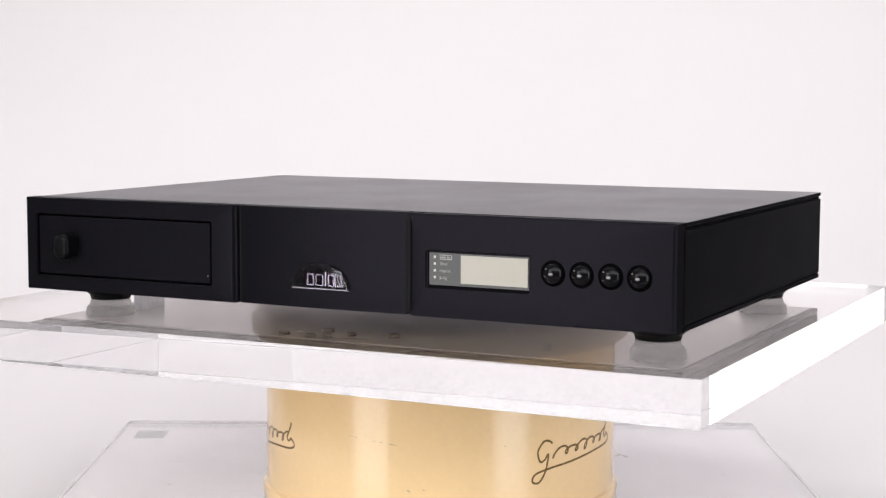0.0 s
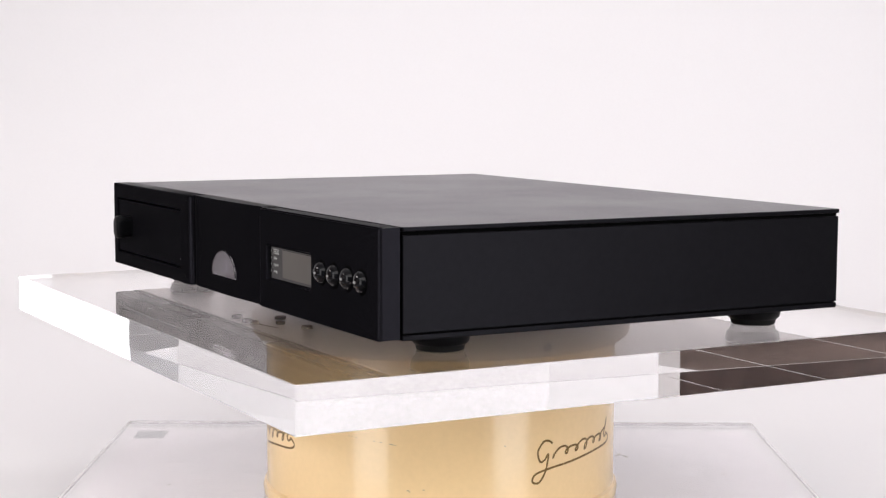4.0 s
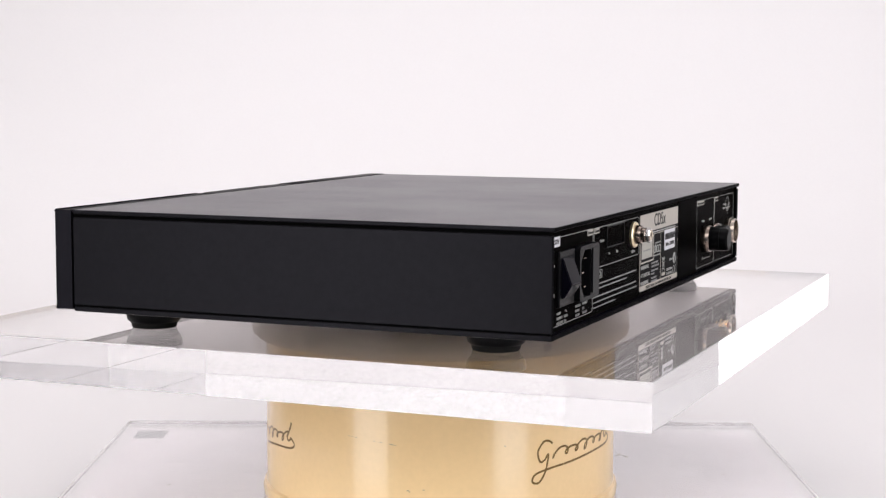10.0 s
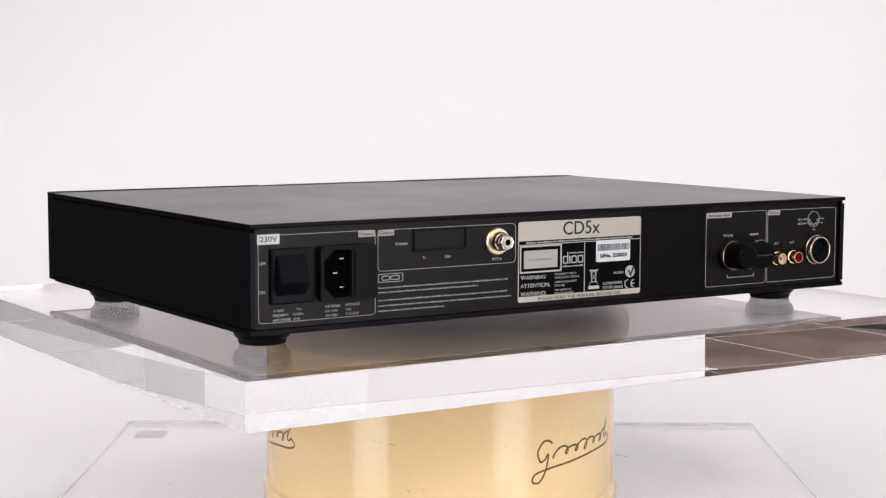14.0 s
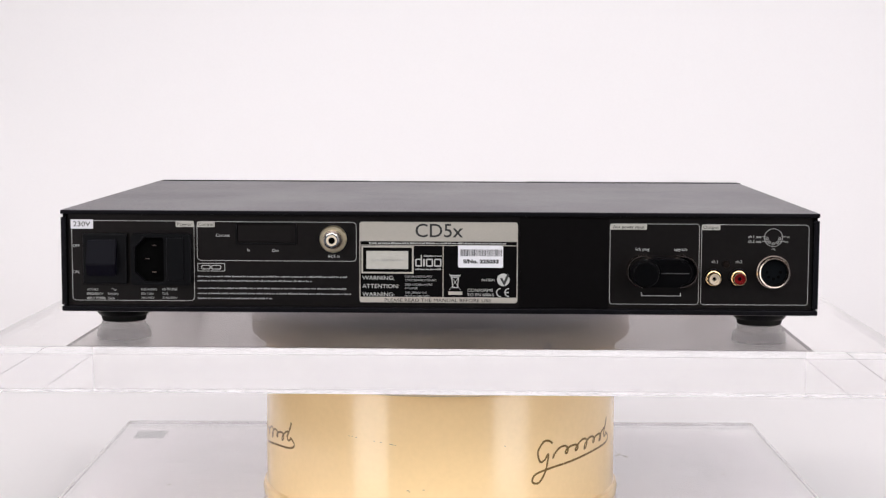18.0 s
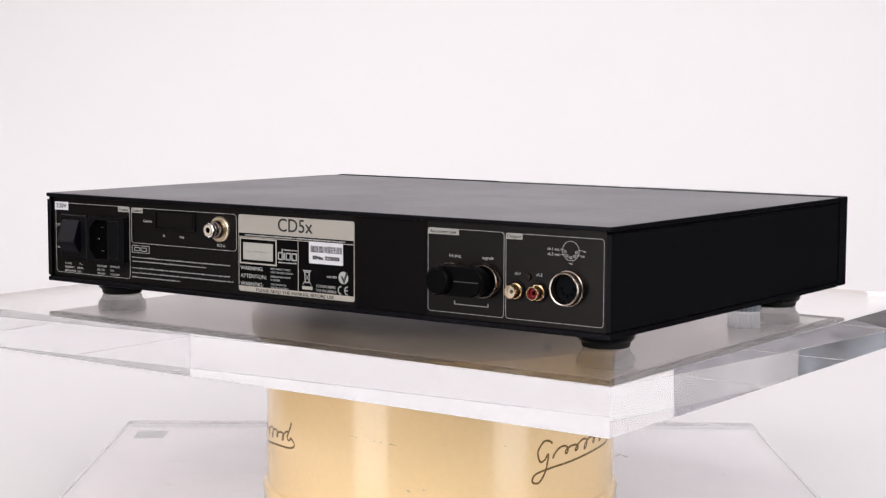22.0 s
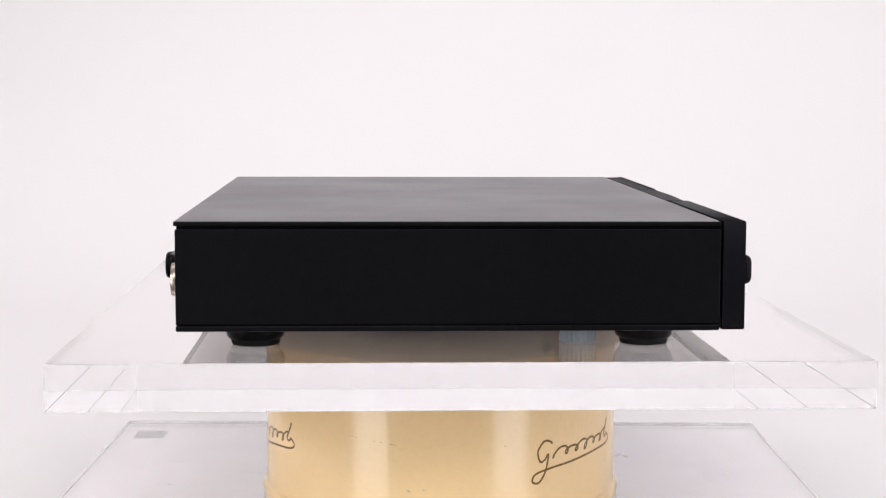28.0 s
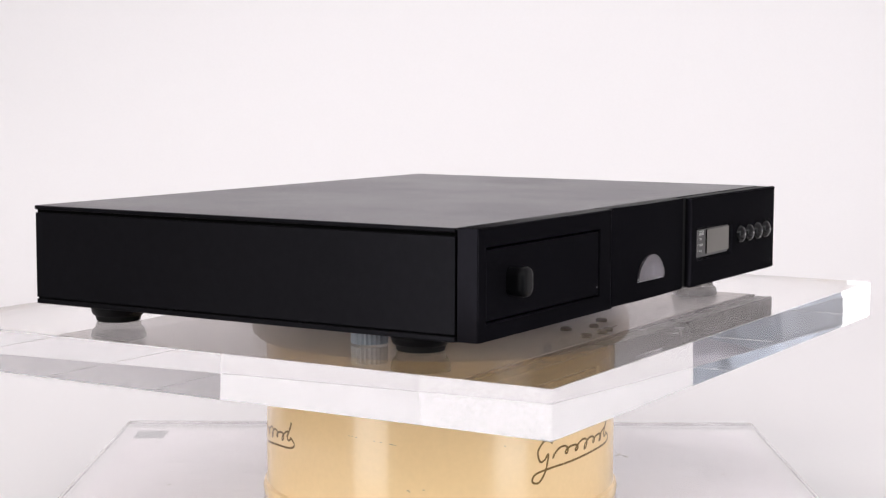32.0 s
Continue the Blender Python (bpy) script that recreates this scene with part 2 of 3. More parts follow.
# ---- studio ----
def studio():
    # back wall, side walls, ceiling and floor, each with thickness
    def slab(name, dims, mat, label, category):
        return tagged(part(name, box(B(), *dims), mat), label, category, kind="structure")
    slab("wall_north", (-2.85, 3.0, 1.62, 1.74, 0, 2.8), WALL_WHITE, "plain white painted studio wall behind the backdrop", "wall")
    slab("wall_south", (-1.9, 3.0, -3.4, -3.28, 0, 2.8), BLUE_GREY, "plain blue-grey room wall", "wall")
    slab("wall_west", (-6.4, -6.28, -0.1, 4.0, 0, 2.8), BROWN_WALL, "dull brown papered room wall", "wall")
    slab("wall_west_middle", (-6.4, -6.28, -1.9, -0.1, 0, 2.8), PALE_WALL, "pale mottled room wall", "wall")
    slab("wall_west_south", (-6.4, -6.28, -3.4, -1.9, 0, 1.92), PURPLE_GREY, "dull purple-grey mottled room wall", "wall")
    slab("wall_west_south_upper", (-6.4, -6.28, -3.4, -1.9, 1.92, 2.8), PALE_WALL, "pale mottled upper part of the room wall", "wall")
    # dark bands added low on the walls, so the display mirrors less light
    slab("dark_band_west", (-6.276, -6.262, -3.276, 4.0, 0, 0.72), DARK_BAND, "dark band added low on the far room walls to darken the display's reflections", "wall panelling")
    slab("dark_band_southwest", (-6.26, -4.9, -3.276, -3.262, 0, 0.72), DARK_BAND, "dark band added low on the far room walls to darken the display's reflections", "wall panelling")
    slab("wall_east", (3.0, 3.12, -3.4, 1.74, 0, 2.8), WALL_WHITE, "plain white painted studio wall", "wall")
    slab("wall_northwest", (-6.4, -2.85, 4.0, 4.12, 0, 2.8), ROOM_GREY, "plain dark grey room wall beyond the backdrop", "wall")
    slab("wall_return", (-2.85, -2.73, 1.74, 4.0, 0, 2.8), ROOM_GREY, "plain dark grey wall return", "wall")
    slab("wall_southwest", (-6.4, -1.9, -3.4, -3.28, 0, 2.8), BLUE_GREY, "blue-grey mottled room wall", "wall")
    slab("ceiling", (-6.5, 3.2, -3.5, 4.2, 2.8, 2.9), WALL_WHITE, "plain white painted ceiling", "ceiling")
    slab("floor", (-6.5, 3.2, -0.9, 4.2, -0.1, 0.0), BROWN_FLOOR, "dull brown carpeted floor", "floor")
    slab("floor_south_west", (-6.5, -1.3, -3.5, -0.9, -0.1, 0.0), GREY_FLOOR, "grey mottled vinyl floor", "floor")
    slab("floor_south_east", (-1.3, 3.2, -3.5, -0.9, -0.1, 0.0), BROWN_FLOOR, "dull brown carpeted floor", "floor")
    # seamless paper, set a little askew: a flat run over the table that curves up into a vertical sheet
    curve = [radians(90 * i / 20) for i in range(21)]
    face = [(-0.25, 0.75)] + [(1.0 + 0.5 * math.sin(w), 1.25 - 0.5 * math.cos(w)) for w in curve] + [(1.5, 2.6)]
    back = [(-0.25, 0.746)] + [(1.0 + 0.504 * math.sin(w), 1.25 - 0.504 * math.cos(w)) for w in curve] + [(1.504, 2.6)]
    bm = B()
    rows = [[bm.verts.new((x - 0.1 * y, y, z)) for y, z in face + back[::-1]] for x in (-0.565, 2.92)]
    n = len(face)
    for i in range(2 * n):
        j = (i + 1) % (2 * n)
        bm.faces.new((rows[0][i], rows[1][i], rows[1][j], rows[0][j]))
    for row in rows:
        for i in range(n - 1):
            bm.faces.new((row[i], row[i + 1], row[2 * n - 2 - i], row[2 * n - 1 - i]))
    tagged(part("backdrop", bm, PAPER, smooth=True), "seamless white paper backdrop curving up behind the stand", "backdrop", kind="structure")
    table = thing("studio_table", "plain white table under the paper backdrop", "table")
    table.location = (0, 0.2, 0)
    part("tabletop", box(B(), -0.535, 2.8, -0.44, 0.7, 0.715, 0.741, 0.003), WALL_WHITE, table)
    for sx in (-0.50, 1.1, 2.75):
        for sy in (-0.40, 0.64):
            part("leg", box(B(), sx - 0.025, sx + 0.025, sy - 0.025, sy + 0.025, 0, 0.7145, 0.003), WALL_WHITE, table)


# ---- stand ----
def on_drum(az, z, r):
    return Vector((r * math.sin(az), -r * math.cos(az), z))


def spline(pts, steps=12):
    """A smooth line through a few points."""
    out = []
    for k in range(len(pts) - 1):
        p0, p1, p2, p3 = pts[max(k - 1, 0)], pts[k], pts[k + 1], pts[min(k + 2, len(pts) - 1)]
        for i in range(steps):
            t = i / steps
            out.append(tuple(0.5 * (2 * b + (c - a) * t + (2 * a - 5 * b + 4 * c - d) * t * t + (3 * b - a - 3 * c + d) * t ** 3)
                             for a, b, c, d in zip(p0, p1, p2, p3)))
    return out + [pts[-1]]


def script_mark(turn, parent):
    """The maker's mark as a plain flourish: a looped stem, a slanting row of loops and a long underline."""
    r = 0.1152
    stem = spline([(7.6, -0.0882), (6.2, -0.0864), (4.2, -0.0866), (2.1, -0.0922), (2.9, -0.0986), (4.6, -0.0978), (6.0, -0.0948), (5.0, -0.1045),
                   (2.6, -0.1114), (0.2, -0.1106), (1.2, -0.1062), (6.7, -0.1036), (15, -0.1018), (26.8, -0.0993), (37.5, -0.0976), (40.0, -0.0945), (37.6, -0.0908)])
    loops = []
    for i in range(181):
        w = i / 180
        k = w * 5.5 * 2 * math.pi
        size = 0.0023 + 0.0008 * math.cos(w * 4 * math.pi)
        h = size * math.sin(k - 1.2)
        loops.append((9.4 + 26.2 * w - 1.5 * math.cos(k - 1.2) + h * 310, -0.0945 + 0.0034 * w + h * 1.15))
    tall = spline([(35.3, -0.0915), (37.0, -0.0865), (38.3, -0.0812)], 6) + spline([(37.6, -0.0850), (35.9, -0.0905), (36.3, -0.0932), (38.2, -0.0915)], 6)
    bm = B()
    half = 0.00066
    for line in (stem, loops, tall):
        line = [(radians(a), h) for a, h in line]
        rows = []
        for k, (a, h) in enumerate(line):
            p, q = line[max(k - 1, 0)], line[min(k + 1, len(line) - 1)]
            d = Vector(((q[0] - p[0]) * r, q[1] - p[1], 0))
            d = d.normalized() if d.length else Vector((1, 0, 0))
            nx, nz = -d.y * half, d.x * half
            rows.append([bm.verts.new(on_drum(radians(turn) + a + sgn * nx / r, h + sgn * nz, r + e))
                         for sgn, e in ((-1, -0.0003), (-1, 0.0001), (1, 0.0001), (1, -0.0003))])
        for a, b in zip(rows, rows[1:]):
            for i in range(4):
                j = (i + 1) % 4
                bm.faces.new((a[i], a[j], b[j], b[i]))
        bm.faces.new(rows[0])
        bm.faces.new(rows[-1][::-1])
    return part("emblem", bm, GOLD_INK, parent, "dark gold flourish transfer")


def stand():
    base = thing("display_plinth", "clear acrylic slab with scuffed faces under the drum", "plinth")
    base.location = (0, 0, ZC - 0.158)
    slab = part("slab", box(B(), -0.249, 0.249, -0.215, 0.215, 0.0035, 0.020, 0.0004), CLEAR_WORN, base)
    slab.visible_shadow = False
    part("backing_sheet", box(B(), -0.238, 0.238, -0.198, 0.198, 0.0, 0.003, 0.0003), BASE_BACKING, base, "pale grey scuffed backing sheet")
    part("felt_pad", box(B(), -0.2367, -0.2137, 0.164, 0.191, 0.00302, 0.00345), GREY_FELT, base, "small grey felt pad")
    for x, y, w, turn in ((-0.182, 0.002, 0.0012, 20), (0.1302, 0.0974, 0.0035, 60), (0.1345, 0.091, 0.0030, 120), (0.1476, 0.0393, 0.0012, 0), (0.1962, 0.0366, 0.0016, 45), (-0.15, 0.06, 0.0008, 70), (0.21, 0.09, 0.0009, 10)):
        part("speck", at(box(B(), -w, w, -0.0004, 0.0004, 0.0200, 0.0202), pose(x, y, 0, 0, 0, turn)), GLUE, base)
    drum = thing("display_drum", "cream enamelled metal drum with gold flourishes", "drum")
    drum.location = (0, 0, ZC)
    part("body", lathe(B(), [(0, -0.0552), (0.113, -0.0552), (0.115, -0.0556), (0.1153, -0.0570), (0.1153, -0.130), (0, -0.130)], 96), CREAM, drum, smooth=True)
    part("foot_ring", lathe(B(), [(0.1145, -0.129), (0.1172, -0.1305), (0.1178, -0.1335), (0.1172, -0.1378), (0.1, -0.1378), (0.1, -0.130)], 96), CREAM, drum, smooth=True)
    part("rim", lathe(B(), [(0, -0.0371), (0.1175, -0.0371), (0.1208, -0.0377), (0.1232, -0.0393), (0.1246, -0.0417), (0.1250, -0.0445), (0.1250, -0.0492), (0.1240, -0.0522),
                            (0.1216, -0.0542), (0.118, -0.0550), (0, -0.0550)], 96), RIM_BEIGE, drum, "rounded beige rim round the drum's top", smooth=True)
    part("bearing_disc", lathe(B(), [(0, -0.0364), (0.1135, -0.0364), (0.1145, -0.0366), (0.1145, -0.0370), (0, -0.0370)], 96), DISC_GREY, drum, "worn grey metal disc under the platter", smooth=True)
    bore = lathe(B(), [(0, 0.0008), (0.0014, 0.0008), (0.0017, 0.0014), (0.0026, 0.0012), (0.0029, 0.0)], 20)
    part("screw", at(bore, Matrix.Translation(on_drum(radians(30.9), -0.0480, 0.1248)) @ pose(0, 0, 0, 90, 0, 30.9)), SCREW_GREY, drum, "small grey screw", smooth=True)
    for az, z, w in ((-28.7, -0.0822, 0.0004), (-27.6, -0.0824, 0.0003), (-26.2, -0.0827, 0.0005), (-20.2, -0.0839, 0.0004), (-18.1, -0.0843, 0.0007),
                     (-14.8, -0.0852, 0.0014), (-13.6, -0.0856, 0.0004), (-9.7, -0.1130, 0.0008), (-9.2, -0.1137, 0.0004), (-4.9, -0.1122, 0.0006), (19.7, -0.0866, 0.0005)):
        part("scuff", at(box(B(), -w, w, -0.00016, 0.00016, -0.0001, 0.00008), Matrix.Translation(on_drum(radians(az), z, 0.1153)) @ pose(0, 0, 0, 90, 0, az) @ pose(0, 0, 0, 0, 0, -8)), GLUE, drum)
    for turn in (29, -92.5, 149):
        script_mark(turn, drum)
    plate = thing("acrylic_platter", "thick clear acrylic platter turning on the drum", "platter")
    plate.location = (0, 0, ZC)
    bm = box(B(), -0.2555, 0.2485, -0.2142, 0.2120, -0.0360, -0.0110)
    bmesh.ops.bevel(bm, geom=[e for e in bm.edges if abs(e.verts[0].co.z - e.verts[1].co.z) < 0.001], offset=0.0002, segments=1, affect="EDGES")
    p = part("sheet", bm, CLEAR, plate)
    p.data.materials.append(CLEAR_FACE)      # dulled broad faces
    p.data.materials.append(FROSTED)         # sanded arrises
    for f in p.data.polygons:
        f.material_index = 1 if abs(f.normal.z) > 0.99 else 0 if max(abs(f.normal.x), abs(f.normal.y)) > 0.99 else 2
    rnd = random.Random(21)
    for k in range(84):
        a, q = rnd.uniform(-math.pi, math.pi), rnd.uniform(0.12, 0.21) if k < 34 else rnd.uniform(0.105, 0.165)
        w = rnd.choice((0.0004, 0.0006, 0.001, 0.002, 0.003))
        if abs(q * math.sin(a)) < 0.205:
            part("scratch", at(box(B(), -w, w, -0.00013, 0.00013, 0, 0.00006), pose(q * math.cos(a), q * math.sin(a), -0.01099, 0, 0, rnd.uniform(-90, 90))), STICKER, plate)
    for k in range(110):                     # scuffed ring under the player's edges
        a, q = rnd.uniform(-math.pi, math.pi), rnd.uniform(0.100, 0.152)
        w, h = rnd.choice((0.0005, 0.0008, 0.0012, 0.0024)), rnd.choice((0.00014, 0.0002, 0.00028))
        part("scratch", at(box(B(), -w, w, -h, h, 0, 0.00006), pose(q * math.cos(a), q * math.sin(a), -0.01099, 0, 0, rnd.uniform(-90, 90))), STICKER, plate)
    return plate


# ---- player ----
XL, XR, FY, RY, HT = -0.2183, 0.2146, -0.1530, 0.1498, 0.0583


def soften(bm, xs, radius=0.0024):
    """Rounds a panel's upright front edges at the given x."""
    long = [e for e in bm.edges if e.calc_length() > 0.03 and all(v.co.y < FY + 0.0001 for v in e.verts)
            and any(abs(e.verts[0].co.x - x) < 0.0002 and abs(e.verts[1].co.x - x) < 0.0002 for x in xs)]
    bmesh.ops.bevel(bm, geom=long, offset=radius, segments=5, affect="EDGES", profile=0.5)


def front(player):
    # left panel with its drawer opening
    bm = at(ring(B(), rounded(XL + 0.0006, -0.0588, -0.0011, HT - 0.0011, 0.0006, 2), rounded(-0.2092, -0.0765, 0.008, 0.047, 0.0008, 2), -0.012, 0.0), FRONT)
    soften(bm, (-0.0597,), 0.0037)
    edges = [e for e in bm.edges if len(e.link_faces) == 2 and e.calc_face_angle() > 1.2 and all(v.co.y < FY + 0.0001 for v in e.verts)]
    bmesh.ops.bevel(bm, geom=edges, offset=0.0005, segments=2, affect="EDGES")
    left = smooth_strips(part("drawer_panel", bm, PANEL_BLACK, player, "black satin panel framing the disc drawer"))
    part("drawer_recess", at(box(B(), -0.209, -0.0767, 0.0082, 0.0468, -0.0118, -0.0105), FRONT), RUBBER, left)
    drawer = part("drawer_front", at(box(B(), -0.2081, -0.0776, 0.0091, 0.0457, -0.0104, -0.0006, 0.0005), FRONT), PANEL_BLACK, player)
    part("speck", at(lathe(B(), [(0, -0.0003), (0.00025, -0.0004), (0.00025, -0.0007)], 8, -0.0793, 0.0138), FRONT), STICKER, drawer)
    grip = loft(B(), rounded(-0.0056, 0.0056, -0.0081, 0.0081, 0.0046, 6), [(0.90, -0.0006), (0.92, 0.002), (0.98, 0.0050), (1.0, 0.0070), (0.98, 0.0087), (0.91, 0.0098), (0.80, 0.0104), (0.5, 0.0107)])
    part("knob", at(grip, FRONT @ Matrix.Translation((-0.1826, 0.0276, 0))), PLASTIC, drawer, "black moulded drawer knob", smooth=True)
    # bowed centre panel
    half = 0.0555
    pts = [(-half, 0.1395), (half, 0.1395)]
    pts += [(x, 0.1492 + 0.0018 * (1 - (x / half) ** 2)) for x in [half - 2 * half * i / 24 for i in range(25)]]
    bm = prism(B(), [(x - 0.0027, -y) for x, y in pts][::-1], 0.0, HT)
    part("centre_panel", bm, PANEL_BLACK, player, "bowed black satin centre panel", smooth=True)
    MIDDLE = FRONT @ Matrix.Translation((0.0015, 0, -0.0019))
    dome = lambda a, b, v=0.0108: [(-0.0028 + a * math.cos(radians(180 * i / 28)), v + b * math.sin(radians(180 * i / 28))) for i in range(29)]
    badge = part("badge", at(prism(B(), dome(0.0193, 0.0150), -0.003, 0.0001), MIDDLE), BADGE, player, "clear half-round maker's badge over a dark plate")
    part("rim", at(box(B(), -0.0222, 0.0166, 0.0102, 0.0108, -0.0005, 0.0008, 0.0002, 1), MIDDLE), BADGE_METAL, badge)
    for u, w, h in ((-0.0118, 0.0046, 0.0068), (-0.0060, 0.0052, 0.0068), (0.0024, 0.0044, 0.0068), (0.0070, 0.0044, 0.0068)):
        part("mark_shape", at(outline(B(), u, u + w, 0.0124, 0.0124 + h, 0.0010, 0.0006, 0.0000, 0.0003), MIDDLE), BADGE_METAL, badge)
    part("mark_shape", at(box(B(), 0.0002, 0.0012, 0.0124, 0.0208, 0.0000, 0.0003, 0.0001, 1), MIDDLE), BADGE_METAL, badge)
    bm = prism(B(), dome(0.0193, 0.0150, 0.0109), 0.0005, 0.0015)
    bmesh.ops.bevel(bm, geom=[e for e in bm.edges if all(v.co.z > 0.00145 for v in e.verts)], offset=0.0004, segments=2, affect="EDGES")
    part("lens", at(bm, MIDDLE), CLEAR_BADGE, badge, "clear acrylic lens", smooth=True)
    # right panel with the display opening
    bm = at(ring(B(), rounded(0.0576, XR + 0.0005, -0.0011, HT - 0.0011, 0.0016, 3), rounded(0.0694, 0.1308, 0.0170, 0.0356, 0.0008, 3), -0.0022, 0.0,
             rounded(0.0688, 0.1314, 0.0154, 0.0361, 0.0011, 3)), FRONT)
    box(bm, 0.0575, XR - 0.0004, FY + 0.0022, FY + 0.012, 0.0005, HT - 0.0005)
    soften(bm, (0.0567, XR - 0.0004))
    edges = [e for e in bm.edges if len(e.link_faces) == 2 and e.calc_face_angle() > 1.2 and all(v.co.y < FY + 0.0001 for v in e.verts)]
    bmesh.ops.bevel(bm, geom=edges, offset=0.0008, segments=3, affect="EDGES")
    smooth_strips(part("control_panel", bm, PANEL_BLACK, player, "black satin panel round the display and buttons"))
    disp = part("display", at(box(B(), 0.0696, 0.1306, 0.0172, 0.0354, -0.0030, -0.0019), FRONT), WINDOW_DARK, player, "dark display window")
    part("lcd", at(box(B(), 0.0894, 0.1300, 0.0188, 0.0346, -0.0018, -0.0014), FRONT), LCD, disp, "unlit glossy liquid crystal panel")
    for k, words in enumerate(("", "time", "repeat", "prog")):
        v = 0.0322 - 0.0038 * k
        part("indicator", at(lathe(B(), [(0, 0.0003), (0.0008, 0.0003), (0.0008, 0)], 12, 0.0732, v + 0.0008), FRONT @ Matrix.Translation((0, 0, -0.0019))), INDICATOR, disp)
        if words:
            lettering("lettering", words, 0.0762, v, 0.0019, PRINT, disp, FRONT @ Matrix.Translation((0, 0, -0.0019)))
        else:
            part("mark", at(outline(B(), 0.0762, 0.0838, v - 0.0006, v + 0.0022, 0.0003, 0.0005), FRONT @ Matrix.Translation((0, 0, -0.0018))), PRINT, disp)
            bars("mark_bar", 0.0772, 0.0828, v + 0.0003, 0.001, PRINT, disp, FRONT @ Matrix.Translation((0, 0, -0.0018)), 3)
    for u in (0.1455, 0.162, 0.1786, 0.1949):
        bt = part("button", at(lathe(B(), [(0.0062, -0.0004), (0.0061, 0.0006), (0.0055, 0.0019), (0.0044, 0.0029), (0.0030, 0.0036), (0.0015, 0.0040), (0, 0.0041)], 36, u, 0.0276), FRONT), DOME, player, "glossy domed button", smooth=True)
        part("mark", at(prism(B(), rounded(u - 0.0010, u + 0.0014, 0.0270, 0.0282, 0.0005, 3), 0.0034, 0.00412), FRONT), DIM_PRINT, bt)
        # ring round the button, coloured as the shade in its gap
        part("seat", at(lathe(B(), [(0.0062, 0.0001), (0.0064, 0.0002), (0.0069, 0.0003), (0.0072, 0.0)], 36, u, 0.0276), FRONT), RECESS_SHADE, bt, smooth=True)


def case(player):
    # sides with grooves under the lid and above the base
    lid = part("lid", box(B(), XL, XR, FY + 0.0135, RY + 0.0008, 0.0556, HT - 0.0002, 0.0006), LID_BLACK, player, "black powder-coated lid")
    lid.data.materials.append(BLACK)         # every face but the top takes the side paint
    for f in lid.data.polygons:
        f.material_index = 0 if f.normal.z > 0.9 else 1
    part("base", box(B(), XL, XR, FY + 0.0135, RY, -0.0004, 0.0025, 0.0005), BLACK, player)
    part("underside", box(B(), XL + 0.004, XR - 0.004, FY + 0.0175, RY - 0.004, -0.0010, -0.0004), STEEL, player, "plated steel underside")
    for x, y, r in ((-0.0420, -0.1277, 0.0036), (-0.0228, -0.1288, 0.0033), (-0.0120, -0.1280, 0.0030), (-0.0240, -0.1050, 0.0037), (-0.0030, -0.1140, 0.0030), (0.0225, -0.1070, 0.0036)):
        part("stud", lathe(B(), [(0, -0.0008), (r, -0.0008), (r, -0.0024), (r * 0.85, -0.0030), (0, -0.0031)], 18, x, y), RUBBER, player, "small dark stud under the case", smooth=True)
    part("seam", at(box(B(), -0.0125, 0.0125, -0.0005, 0.0005, -0.0012, -0.0008), pose(0.0005, -0.1245, 0, 0, 0, 11)), RUBBER, player, "dark folded seam under the case")
    part("front_web", box(B(), -0.0620, 0.0600, FY + 0.0040, FY + 0.0134, 0.0010, HT - 0.00015), RUBBER, player)
    for s, e in ((-1, XL), (1, XR)):
        a, b = sorted((e, e - s * 0.003))
        part("side", box(B(), a, b, FY + 0.0135, RY, 0.0033, 0.0538, 0.0004), BLACK, player)
        a, b = sorted((e - s * 0.0011, e - s * 0.0032))
        # strip behind the grooves, its near-black stands in for their shade
        part("side_core", box(B(), a, b, FY + 0.0135, RY - 0.0008, 0.0024, 0.0557), RECESS_SHADE, player)
    part("rear_panel", box(B(), XL + 0.0033, XR - 0.0033, RY - 0.0045, RY - 0.0025, 0.0026, 0.0555), REAR_BLACK, player, "black printed rear panel")
    part("bulkhead", box(B(), XL + 0.0033, XR - 0.0033, FY + 0.0125, FY + 0.0155, 0.0026, 0.0555), RUBBER, player)
    for x, y in ((-0.192, 0.1095), (-0.192, -0.103), (0.1875, 0.1095), (0.1875, -0.103)):
        f = part("foot", lathe(B(), [(0, -0.0004), (0.0160, -0.0004), (0.0162, -0.003), (0.0155, -0.0062), (0.0142, -0.0074), (0, -0.0074)], 40, x, y), PLASTIC, player, "round black foot", smooth=True)
        part("pad", lathe(B(), [(0, -0.0074), (0.0136, -0.0074), (0.0130, -0.0103), (0.0122, -0.0108), (0, -0.0108)], 40, x, y), RUBBER, f, smooth=True)
    bm, n = B(), 48
    pts = [((0.0102 if i % 2 else 0.0096) * math.cos(2 * math.pi * i / n) + CAP[0], (0.0102 if i % 2 else 0.0096) * math.sin(2 * math.pi * i / n) + CAP[1]) for i in range(n)]
    part("transit_screw", prism(bm, pts, -0.0102, -0.0004), GREY_CAP, player, "grey ribbed plastic transit screw")


CAP = (-0.1875, -0.0673)


